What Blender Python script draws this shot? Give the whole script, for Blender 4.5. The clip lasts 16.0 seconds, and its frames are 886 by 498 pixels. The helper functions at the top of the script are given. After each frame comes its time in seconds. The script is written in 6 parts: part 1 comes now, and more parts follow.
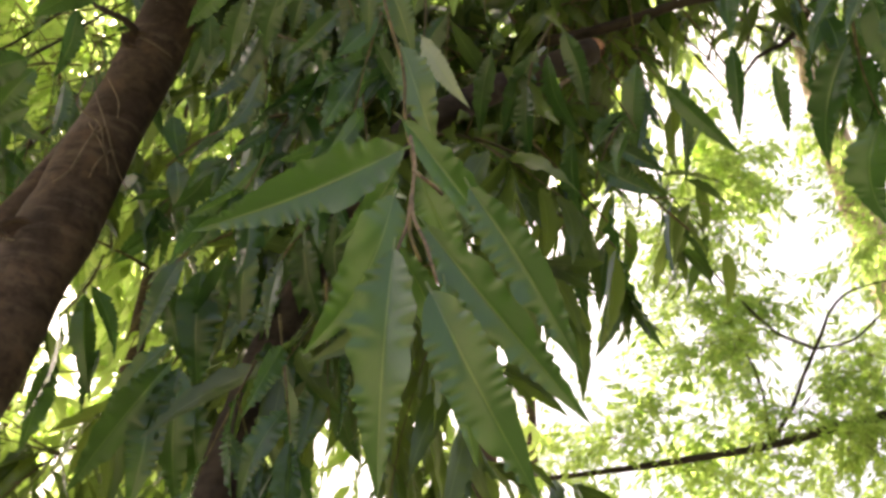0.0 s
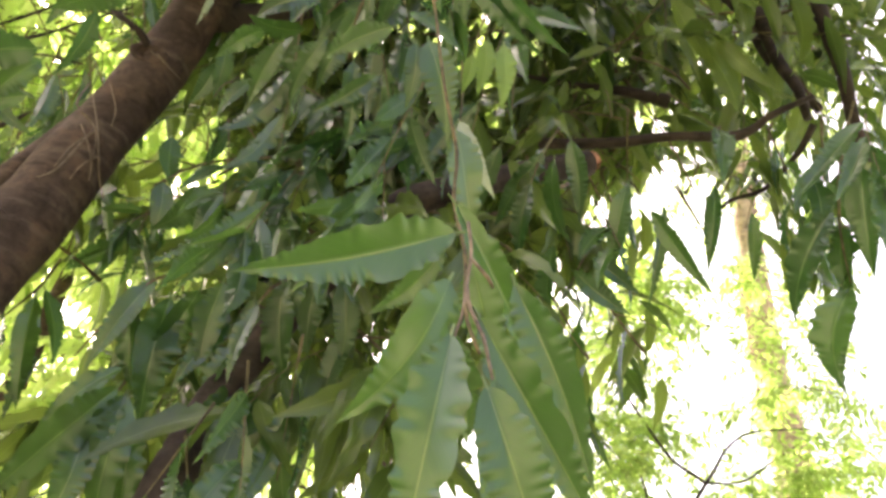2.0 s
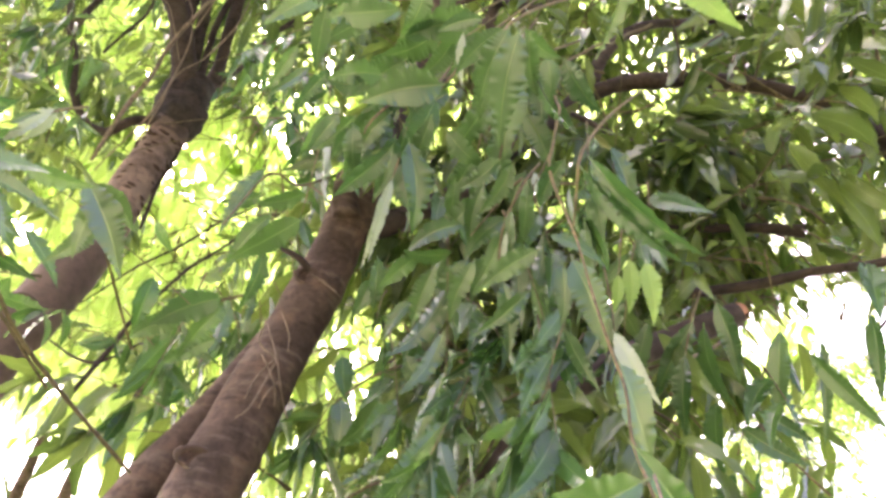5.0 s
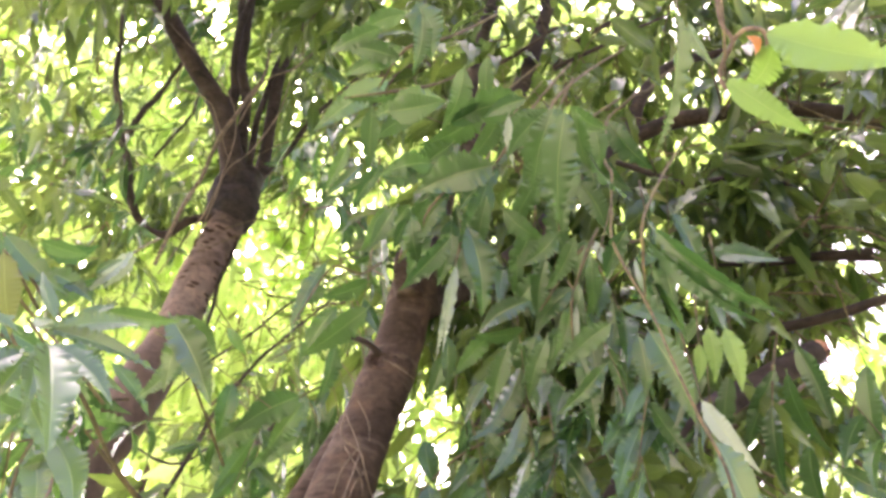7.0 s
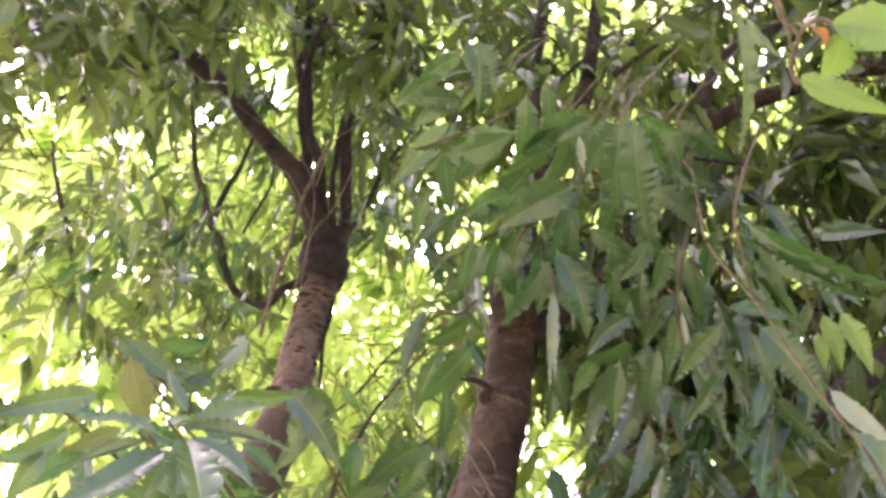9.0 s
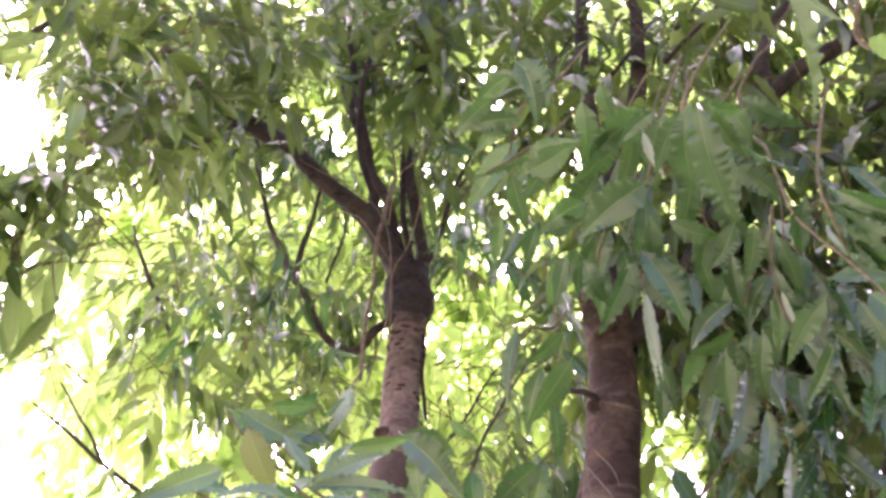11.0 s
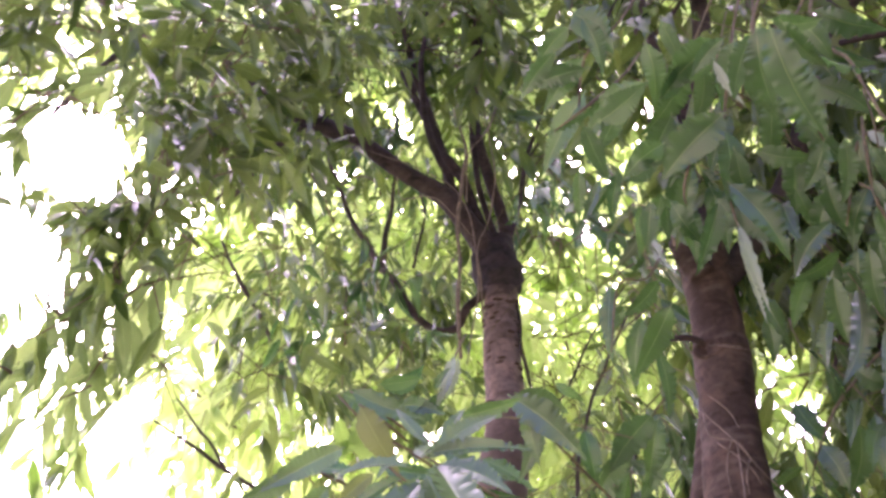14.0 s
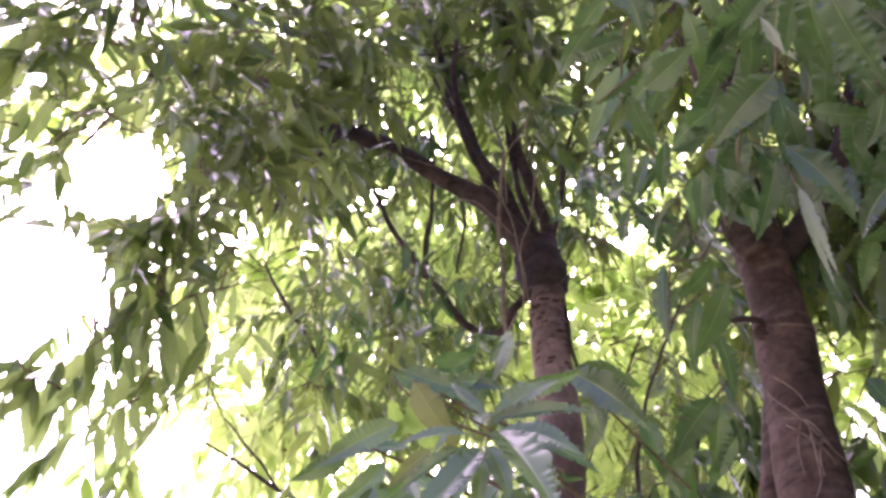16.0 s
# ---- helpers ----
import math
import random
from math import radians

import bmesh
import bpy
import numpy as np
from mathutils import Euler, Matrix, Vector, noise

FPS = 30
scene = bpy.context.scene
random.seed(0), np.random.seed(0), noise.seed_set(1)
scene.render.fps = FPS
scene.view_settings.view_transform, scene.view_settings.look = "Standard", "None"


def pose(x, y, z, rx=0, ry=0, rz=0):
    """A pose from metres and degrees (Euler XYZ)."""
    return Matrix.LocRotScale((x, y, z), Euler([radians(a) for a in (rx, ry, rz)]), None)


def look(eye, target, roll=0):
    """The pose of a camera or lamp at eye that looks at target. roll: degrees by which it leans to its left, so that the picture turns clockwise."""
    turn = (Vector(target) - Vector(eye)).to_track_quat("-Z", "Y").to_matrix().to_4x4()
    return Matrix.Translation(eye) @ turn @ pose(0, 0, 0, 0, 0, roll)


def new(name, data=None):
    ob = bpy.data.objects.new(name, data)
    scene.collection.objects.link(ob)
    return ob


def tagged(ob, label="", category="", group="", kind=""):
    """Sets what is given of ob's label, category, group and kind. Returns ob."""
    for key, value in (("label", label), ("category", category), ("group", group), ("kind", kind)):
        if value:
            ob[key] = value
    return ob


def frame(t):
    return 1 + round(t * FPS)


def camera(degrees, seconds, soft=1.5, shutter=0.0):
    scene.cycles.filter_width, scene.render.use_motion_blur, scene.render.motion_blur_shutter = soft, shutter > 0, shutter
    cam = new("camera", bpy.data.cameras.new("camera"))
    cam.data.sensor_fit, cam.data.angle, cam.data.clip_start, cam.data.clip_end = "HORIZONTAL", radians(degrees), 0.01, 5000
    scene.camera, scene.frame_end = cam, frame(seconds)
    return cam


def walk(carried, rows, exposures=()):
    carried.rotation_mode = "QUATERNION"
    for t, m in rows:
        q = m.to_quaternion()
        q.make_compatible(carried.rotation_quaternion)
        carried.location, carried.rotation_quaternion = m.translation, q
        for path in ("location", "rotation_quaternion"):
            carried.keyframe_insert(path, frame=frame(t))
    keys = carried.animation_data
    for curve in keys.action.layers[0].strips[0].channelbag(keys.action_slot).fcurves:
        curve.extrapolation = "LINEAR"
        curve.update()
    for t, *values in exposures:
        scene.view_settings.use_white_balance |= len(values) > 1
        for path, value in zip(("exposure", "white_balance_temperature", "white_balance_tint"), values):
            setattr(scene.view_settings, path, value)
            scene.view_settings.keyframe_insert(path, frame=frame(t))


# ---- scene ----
cam = camera(55.2, 16.0, 3.1, 0.5)
PATH = [
    (0, (0.099, 0.155, 1.513), (-0.377, 1.824, 2.507), 0.8),
    (0.5, (0.075, 0.168, 1.516), (-0.341, 1.83, 2.547), 3.9),
    (1, (0.058, 0.159, 1.513), (-0.315, 1.805, 2.586), 6.1),
    (1.5, (0.04, 0.156, 1.516), (-0.275, 1.793, 2.621), 7.7),
    (2, (0.029, 0.138, 1.516), (-0.259, 1.75, 2.664), 9.4),
    (2.5, (0.024, 0.115, 1.518), (-0.289, 1.705, 2.69), 10.4),
    (3, (0.022, 0.096, 1.523), (-0.356, 1.64, 2.736), 10.9),
    (3.5, (0.02, 0.078, 1.53), (-0.434, 1.579, 2.771), 10.5),
    (4, (0.021, 0.061, 1.533), (-0.496, 1.516, 2.805), 10.0),
    (4.2, (0.022, 0.054, 1.535), (-0.521, 1.489, 2.818), 9.8),
    (6.3, (0.003, -0.011, 1.576), (-0.622, 1.315, 2.936), 7.2),
    (6.5, (0.004, -0.013, 1.576), (-0.635, 1.299, 2.944), 6.6),
    (7, (0.008, -0.018, 1.578), (-0.663, 1.26, 2.964), 5.2),
    (7.5, (0.012, -0.023, 1.579), (-0.704, 1.208, 2.983), 4.1),
    (8, (0.012, -0.027, 1.579), (-0.742, 1.171, 2.992), 3.1),
    (8.5, (0.011, -0.031, 1.58), (-0.779, 1.136, 2.999), 2.3),
    (9, (0.01, -0.035, 1.58), (-0.816, 1.103, 3.002), 1.1),
    (9.2, (0.01, -0.036, 1.579), (-0.832, 1.082, 3.008), 0.6),
    (11.3, (0.011, -0.046, 1.584), (-0.947, 0.94, 3.037), -4.0),
    (11.5, (0.011, -0.046, 1.584), (-0.962, 0.94, 3.026), -4.4),
    (12, (0.008, -0.044, 1.583), (-1.008, 0.917, 3.013), -5.2),
    (12.5, (0.006, -0.041, 1.584), (-1.052, 0.904, 2.994), -6.6),
    (13, (0.005, -0.041, 1.581), (-1.072, 0.86, 3.005), -6.9),
    (13.5, (0.005, -0.044, 1.576), (-1.083, 0.842, 3.002), -6.3),
    (14, (0.0, -0.042, 1.575), (-1.09, 0.827, 3.009), -5.8),
    (14.5, (-0.01, -0.038, 1.576), (-1.127, 0.812, 3.0), -6.1),
    (15, (-0.017, -0.036, 1.568), (-1.137, 0.775, 3.013), -6.0),
    (15.5, (-0.035, -0.026, 1.571), (-1.15, 0.775, 3.025), -6.0),
    (16, (-0.048, -0.021, 1.567), (-1.155, 0.753, 3.041), -6.1),
]
EXPOSURES = [(0, 2.4, 7600, 11), (1.5, 3.14, 7450, 13), (2.5, 3.52, 7000, 17), (3.5, 4.06, 6750, 23), (6.5, 4.05, 6400, 30), (8, 3.72, 6350, 35), (9, 3.6, 6350, 39),
             (11.5, 3.73, 5850, 47), (12.5, 3.67, 5780, 50), (16, 3.1, 5800, 58)]
walk(cam, [(t, look(eye, target, roll)) for t, eye, target, roll in PATH], EXPOSURES)

# ---- light: a high sun behind the trees, and the sky ----
SUN_AZIMUTH, SUN_HEIGHT = 62.0, 54.0          # degrees to the left of the y axis, degrees above the ground
world = bpy.data.worlds.new("sky")
scene.world = world
world.use_nodes = True
sky = world.node_tree.nodes.new("ShaderNodeTexSky")
sky.sky_type, sky.sun_disc = "NISHITA", False
sky.sun_elevation, sky.sun_rotation = radians(SUN_HEIGHT), radians(-SUN_AZIMUTH)
sky.air_density, sky.dust_density, sky.ozone_density = 0.35, 9.5, 0.1
world.node_tree.links.new(sky.outputs[0], world.node_tree.nodes["Background"].inputs[0])
world.node_tree.nodes["Background"].inputs[1].default_value = 0.15
sun = new("sun", bpy.data.lights.new("sun", "SUN"))
sun.data.energy, sun.data.angle, sun.data.color = 5.0, radians(0.5), (1.0, 0.95, 0.86)
sun_way = Vector((-math.sin(radians(SUN_AZIMUTH)) * math.cos(radians(SUN_HEIGHT)), math.cos(radians(SUN_AZIMUTH)) * math.cos(radians(SUN_HEIGHT)), math.sin(radians(SUN_HEIGHT))))
sun.matrix_world = look(sun_way * 30, (0, 0, 0))


# ---- materials ----
def material(name):
    m = bpy.data.materials.new(name)
    m.use_nodes = True
    t = m.node_tree
    t.nodes.clear()
    return m, t


def node(t, kind, links=(), **values):
    n = t.nodes.new("ShaderNode" + kind)
    for key, value in values.items():
        if key.startswith("in_"):
            n.inputs[int(key[3:])].default_value = value
        else:
            setattr(n, key, value)
    for index, source in links:
        t.links.new(source, n.inputs[index])
    return n


def mixed(t, factor, a, b, blend="MIX"):
    n = t.nodes.new("ShaderNodeMix")
    n.data_type, n.blend_type = "RGBA", blend
    for index, v in ((0, factor), (6, a), (7, b)):
        if isinstance(v, (int, float)):
            n.inputs[index].default_value = v
        elif isinstance(v, tuple):
            n.inputs[index].default_value = (*v, 1.0)
        else:
            t.links.new(v, n.inputs[index])
    return n.outputs[2]


def ramp(t, source, stops):
    n = t.nodes.new("ShaderNodeValToRGB")
    e = n.color_ramp.elements
    while len(e) < len(stops):
        e.new(0.5)
    for el, (at, c) in zip(e, stops):
        el.position, el.color = at, (*c, 1.0) if isinstance(c, tuple) else (c, c, c, 1.0)
    t.links.new(source, n.inputs[0])
    return n.outputs[0]


def maths(t, op, a, b=0.0):
    n = t.nodes.new("ShaderNodeMath")
    n.operation = op
    for i, v in enumerate((a, b)):
        if isinstance(v, (int, float)):
            n.inputs[i].default_value = v
        else:
            t.links.new(v, n.inputs[i])
    return n.outputs[0]


def leaf_material(name, dark, light, through_dark, through_light, gloss, single, share=0.45, shine=0.75):
    """A glossy leaf with pale ribs; light from behind shines through it."""
    m, t = material(name)
    uv = node(t, "UVMap", uv_map="UVMap")
    sep = node(t, "SeparateXYZ", [(0, uv.outputs[0])])
    side = maths(t, "ABSOLUTE", maths(t, "SUBTRACT", sep.outputs[0], 0.5))
    rib = maths(t, "LESS_THAN", side, 0.016)
    slant = maths(t, "SUBTRACT", maths(t, "MULTIPLY", sep.outputs[1], 15.0), maths(t, "MULTIPLY", side, 5.0))
    vein = maths(t, "LESS_THAN", maths(t, "ABSOLUTE", maths(t, "SUBTRACT", maths(t, "FRACT", slant), 0.5)), 0.045)
    geo = node(t, "NewGeometry")
    chance = node(t, "ObjectInfo").outputs[5] if single else geo.outputs[8]
    spots = node(t, "TexNoise", in_2=38.0, in_3=3.0)
    coarse = node(t, "TexNoise", in_2=9.0, in_3=2.0)
    coord = node(t, "NewGeometry").outputs[0]
    for n in (spots, coarse):
        t.links.new(coord, n.inputs[0])
    blend = maths(t, "ADD", maths(t, "MULTIPLY", chance, 0.75), maths(t, "MULTIPLY", maths(t, "SUBTRACT", coarse.outputs[0], 0.35), 0.8))
    base = mixed(t, blend, dark, light)
    base = mixed(t, ramp(t, spots.outputs[0], [(0.64, 0.0), (0.78, 0.2)]), base, (0.10, 0.1, 0.025))
    base = mixed(t, maths(t, "MULTIPLY", vein, 0.06), base, (0.14, 0.2, 0.06))
    base = mixed(t, maths(t, "MULTIPLY", rib, 0.55), base, (0.22, 0.3, 0.09))
    thru = mixed(t, blend, through_dark, through_light)
    thru = mixed(t, maths(t, "MULTIPLY", vein, 0.08), thru, (0.16, 0.26, 0.03))
    bump = node(t, "Bump", in_0=0.25, in_1=0.002)
    t.links.new(maths(t, "ADD", spots.outputs[0], maths(t, "MULTIPLY", vein, -0.6)), bump.inputs[2])
    skin = node(t, "BsdfPrincipled", in_2=gloss)
    t.links.new(base, skin.inputs[0])
    t.links.new(bump.outputs[0], skin.inputs["Normal"])
    skin.inputs["Specular IOR Level"].default_value = shine
    glow = node(t, "BsdfTranslucent")
    t.links.new(thru, glow.inputs[0])
    both = node(t, "MixShader", [(1, skin.outputs[0]), (2, glow.outputs[0])], in_0=share)
    out = node(t, "OutputMaterial", [(0, both.outputs[0])])
    return m


def bark_material(name, dark, light, grey, scale=1.0, old=None, brown=None):
    m, t = material(name)
    co = node(t, "TexCoord").outputs[3]
    big = node(t, "TexNoise", [(0, co)], in_2=7.0 * scale, in_3=4.0, in_4=0.6)
    fine = node(t, "TexNoise", [(0, co)], in_2=70.0 * scale, in_3=6.0, in_4=0.65)
    squash = node(t, "Mapping", [(0, co)])
    squash.inputs[3].default_value = (14 * scale, 14 * scale, 60 * scale)
    rings = node(t, "TexNoise", [(0, squash.outputs[0])], in_2=1.0, in_3=4.0)
    spot = node(t, "TexVoronoi", [(0, co)], in_2=55.0 * scale)
    patch = node(t, "TexNoise", [(0, co)], in_2=19.0 * scale, in_3=5.0, in_4=0.7)
    col = mixed(t, ramp(t, big.outputs[0], [(0.35, 0.0), (0.68, 1.0)]), dark, light)
    col = mixed(t, ramp(t, patch.outputs[0], [(0.48, 0.0), (0.66, 0.7)]), col, tuple(c * k for c, k in zip(light, (1.55, 1.4, 1.28))))
    col = mixed(t, ramp(t, patch.outputs[0], [(0.3, 0.7), (0.44, 0.0)]), col, tuple(c * 0.5 for c in dark))
    col = mixed(t, ramp(t, rings.outputs[0], [(0.52, 0.0), (0.66, 0.65)]), col, grey)
    col = mixed(t, ramp(t, rings.outputs[0], [(0.3, 0.75), (0.4, 0.0)]), col, tuple(c * 0.4 for c in dark))
    col = mixed(t, ramp(t, fine.outputs[0], [(0.32, 0.65), (0.52, 0.0)]), col, tuple(c * 0.45 for c in dark))
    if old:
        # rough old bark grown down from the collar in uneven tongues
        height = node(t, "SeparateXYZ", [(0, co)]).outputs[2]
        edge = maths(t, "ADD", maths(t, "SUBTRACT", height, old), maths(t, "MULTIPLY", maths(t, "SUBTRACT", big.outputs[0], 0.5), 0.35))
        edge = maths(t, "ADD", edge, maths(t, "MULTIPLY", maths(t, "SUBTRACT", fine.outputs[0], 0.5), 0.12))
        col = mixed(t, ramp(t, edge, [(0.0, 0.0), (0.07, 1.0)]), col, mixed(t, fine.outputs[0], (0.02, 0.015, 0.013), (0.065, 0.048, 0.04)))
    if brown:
        # darker and browner towards the foot, with an uneven edge
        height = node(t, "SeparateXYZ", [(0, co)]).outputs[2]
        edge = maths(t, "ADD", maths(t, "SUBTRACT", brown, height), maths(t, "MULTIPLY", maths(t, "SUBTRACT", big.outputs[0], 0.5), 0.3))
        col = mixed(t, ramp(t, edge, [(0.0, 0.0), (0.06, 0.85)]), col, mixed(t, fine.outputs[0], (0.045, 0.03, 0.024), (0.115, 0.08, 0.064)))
    bump = node(t, "Bump", in_0=0.9, in_1=0.012)
    rise = maths(t, "ADD", maths(t, "ADD", fine.outputs[0], rings.outputs[0]), maths(t, "MULTIPLY", spot.outputs[0], 0.5))
    t.links.new(maths(t, "ADD", rise, patch.outputs[0]), bump.inputs[2])
    skin = node(t, "BsdfPrincipled", [(0, col), (5, bump.outputs[0])], in_2=0.88)
    t.links.new(bump.outputs[0], skin.inputs["Normal"])
    skin.inputs["Specular IOR Level"].default_value = 0.25
    node(t, "OutputMaterial", [(0, skin.outputs[0])])
    return m


def ground_material():
    m, t = material("soil_and_litter")
    co = node(t, "NewGeometry").outputs[0]
    big = node(t, "TexNoise", [(0, co)], in_2=0.6, in_3=5.0)
    fine = node(t, "TexNoise", [(0, co)], in_2=22.0, in_3=6.0)
    col = mixed(t, ramp(t, big.outputs[0], [(0.35, 0.0), (0.65, 1.0)]), (0.09, 0.08, 0.045), (0.15, 0.14, 0.09))
    col = mixed(t, ramp(t, fine.outputs[0], [(0.45, 0.0), (0.65, 0.75)]), col, (0.06, 0.1, 0.035))
    bump = node(t, "Bump", [(2, fine.outputs[0])], in_0=0.6, in_1=0.03)
    skin = node(t, "BsdfPrincipled", [(0, col)], in_2=0.95)
    t.links.new(bump.outputs[0], skin.inputs["Normal"])
    node(t, "OutputMaterial", [(0, skin.outputs[0])])
    return m


GREEN = ((0.022, 0.046, 0.017), (0.07, 0.11, 0.032), (0.062, 0.13, 0.022), (0.25, 0.34, 0.06))
LEAF = leaf_material("leaf_green", (0.018, 0.05, 0.017), (0.042, 0.098, 0.028), (0.04, 0.12, 0.022), (0.115, 0.225, 0.04), 0.21, True, 0.38, 0.85)
HERO_LEAF = leaf_material("broad_green_leaf", (0.03, 0.08, 0.024), (0.054, 0.13, 0.035), (0.06, 0.14, 0.022), (0.12, 0.23, 0.035), 0.22, True, 0.38, 1.0)
GLOSSY_LEAF = leaf_material("glossy_leaf", (0.032, 0.072, 0.026), (0.075, 0.13, 0.047), (0.06, 0.13, 0.024), (0.13, 0.23, 0.05), 0.2, True, 0.32, 1.0)
CROWN_LEAF = leaf_material("crown_leaf_green", *GREEN, 0.21, False, 0.43, 0.65)
FRESH = ((0.06, 0.12, 0.022), (0.11, 0.19, 0.04), (0.16, 0.31, 0.035), (0.3, 0.47, 0.08))
FRESH_LEAF = leaf_material("fresh_leaf", *FRESH, 0.33, True, 0.5)
# sunlight is put into the far leaves' colour: brighter and clearer than CROWN_LEAF
FAR_LEAF = leaf_material("sun_tinted_crown_leaf", (0.06, 0.11, 0.018), (0.12, 0.18, 0.03), (0.38, 0.56, 0.11), (0.72, 0.87, 0.32), 0.4, False, 0.62)
FINE_LEAF = leaf_material("feathery_leaflet", (0.05, 0.11, 0.018), (0.1, 0.18, 0.035), (0.32, 0.5, 0.09), (0.6, 0.74, 0.24), 0.5, False, 0.62)
YELLOW_LEAF = leaf_material("yellowing_leaf", (0.06, 0.085, 0.018), (0.1, 0.115, 0.028), (0.12, 0.17, 0.025), (0.19, 0.23, 0.045), 0.35, True, 0.4)
BROWN_LEAF = leaf_material("withered_leaf", (0.16, 0.06, 0.02), (0.3, 0.12, 0.04), (0.3, 0.12, 0.03), (0.5, 0.22, 0.05), 0.6, True)
# pale undersides, and white glints of glossy leaves painted into the colour
PALE_LEAF = leaf_material("pale_leaf_painted_glint", (0.15, 0.19, 0.14), (0.26, 0.3, 0.24), (0.12, 0.19, 0.06), (0.2, 0.28, 0.1), 0.28, True, 0.3)
BARK = bark_material("brown_bark", (0.04, 0.026, 0.019), (0.078, 0.054, 0.041), (0.115, 0.086, 0.068))
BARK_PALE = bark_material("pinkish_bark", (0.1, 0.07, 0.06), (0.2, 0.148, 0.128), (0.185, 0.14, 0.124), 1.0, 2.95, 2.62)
BARK_LIGHT = bark_material("pale_bark", (0.26, 0.19, 0.15), (0.42, 0.33, 0.27), (0.36, 0.29, 0.24))
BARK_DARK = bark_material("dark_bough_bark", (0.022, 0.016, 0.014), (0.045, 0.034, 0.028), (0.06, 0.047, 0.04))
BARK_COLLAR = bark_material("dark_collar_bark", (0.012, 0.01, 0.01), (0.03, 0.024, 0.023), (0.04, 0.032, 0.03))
TWIG = bark_material("green_brown_twig", (0.06, 0.05, 0.025), (0.12, 0.1, 0.045), (0.13, 0.11, 0.07), 3.0)
VINE = bark_material("dry_vine", (0.1, 0.077, 0.058), (0.19, 0.15, 0.115), (0.18, 0.15, 0.11), 3.0)
CUT = bark_material("cut_wood", (0.3, 0.12, 0.08), (0.5, 0.28, 0.2), (0.4, 0.25, 0.2), 2.0)
LENTICEL = bark_material("dark_lenticel", (0.03, 0.018, 0.012), (0.06, 0.036, 0.025), (0.05, 0.03, 0.02), 2.0)
SOIL = ground_material()


# ---- building tools ----
def unit(v):
    v = np.asarray(v, float)
    return v / max(np.linalg.norm(v), 1e-9)


def spline(points, step):
    """A smooth line through the points, sampled about every step metres; with the share of its way at each sample."""
    p = np.array(points, float)
    p = np.vstack([2 * p[0] - p[1], p, 2 * p[-1] - p[-2]])
    line, share, n = [], [], len(p) - 3
    for i in range(n):
        a, b, c, d = p[i:i + 4]
        k = max(2, int(np.linalg.norm(c - b) / step) + 1)
        for s in np.arange(k) / k:
            line.append(0.5 * (2 * b + (c - a) * s + (2 * a - 5 * b + 4 * c - d) * s * s + (3 * b - a - 3 * c + d) * s ** 3))
            share.append((i + s))
    line.append(p[-2])
    share.append(n)
    return np.array(line), np.array(share)


def tube_arrays(points, radii, sides=10, step=0.03, rough=0.05, seed=0):
    """Vertices and faces of a tapered, slightly knobbly limb."""
    line, share = spline(points, step)
    rad = np.interp(share, range(len(radii)), radii)
    n = len(line)
    if rough and 0.0021 < max(radii) < 0.02:
        for i in range(n):
            fade = math.sin(math.pi * i / (n - 1)) if n > 2 else 0
            line[i] += 0.014 * fade * np.array(noise.noise_vector(Vector(line[i] * 8.0 + seed)))
    ways = np.gradient(line, axis=0)
    ways /= np.linalg.norm(ways, axis=1)[:, None]
    u = unit(np.cross(ways[0], (0.3, 0.9, 0.2) if abs(ways[0][2]) > 0.5 else (0, 0, 1)))
    verts = []
    for i in range(n):
        u = unit(u - ways[i] * np.dot(u, ways[i]))
        v = np.cross(ways[i], u)
        for k in range(sides):
            a = 2 * math.pi * k / sides
            out = u * math.cos(a) + v * math.sin(a)
            q = line[i] + out * rad[i]
            wob = noise.noise(Vector(q * 9.0 + seed)) + 0.5 * noise.noise(Vector(q * 31.0 + seed)) if rough else 0
            verts.append(q + out * rad[i] * rough * 1.6 * wob)
    faces = []
    for i in range(n - 1):
        for k in range(sides):
            j = (k + 1) % sides
            faces.append((i * sides + k, i * sides + j, (i + 1) * sides + j, (i + 1) * sides + k))
    faces.append(tuple(range(sides))[::-1])
    faces.append(tuple((n - 1) * sides + k for k in range(sides)))
    return verts, faces


def mesh_of(name, verts, faces, mat, smooth=True):
    me = bpy.data.meshes.new(name)
    me.from_pydata([tuple(v) for v in verts], [], faces)
    me.materials.append(mat)
    if smooth:
        me.polygons.foreach_set("use_smooth", [True] * len(me.polygons))
    me.update()
    return me


def under(ob, parent, label=""):
    ob.parent = parent
    return tagged(ob, label)


def limb(name, points, radii, parent, mat=None, label="", sides=10, step=0.03, rough=0.05, seed=0):
    verts, faces = tube_arrays(points, radii, sides, step, rough, seed)
    return under(new(name, mesh_of(name, verts, faces, mat or BARK)), parent, label)


def thing(name, label, category, group=""):
    return tagged(new(name), label, category, group)


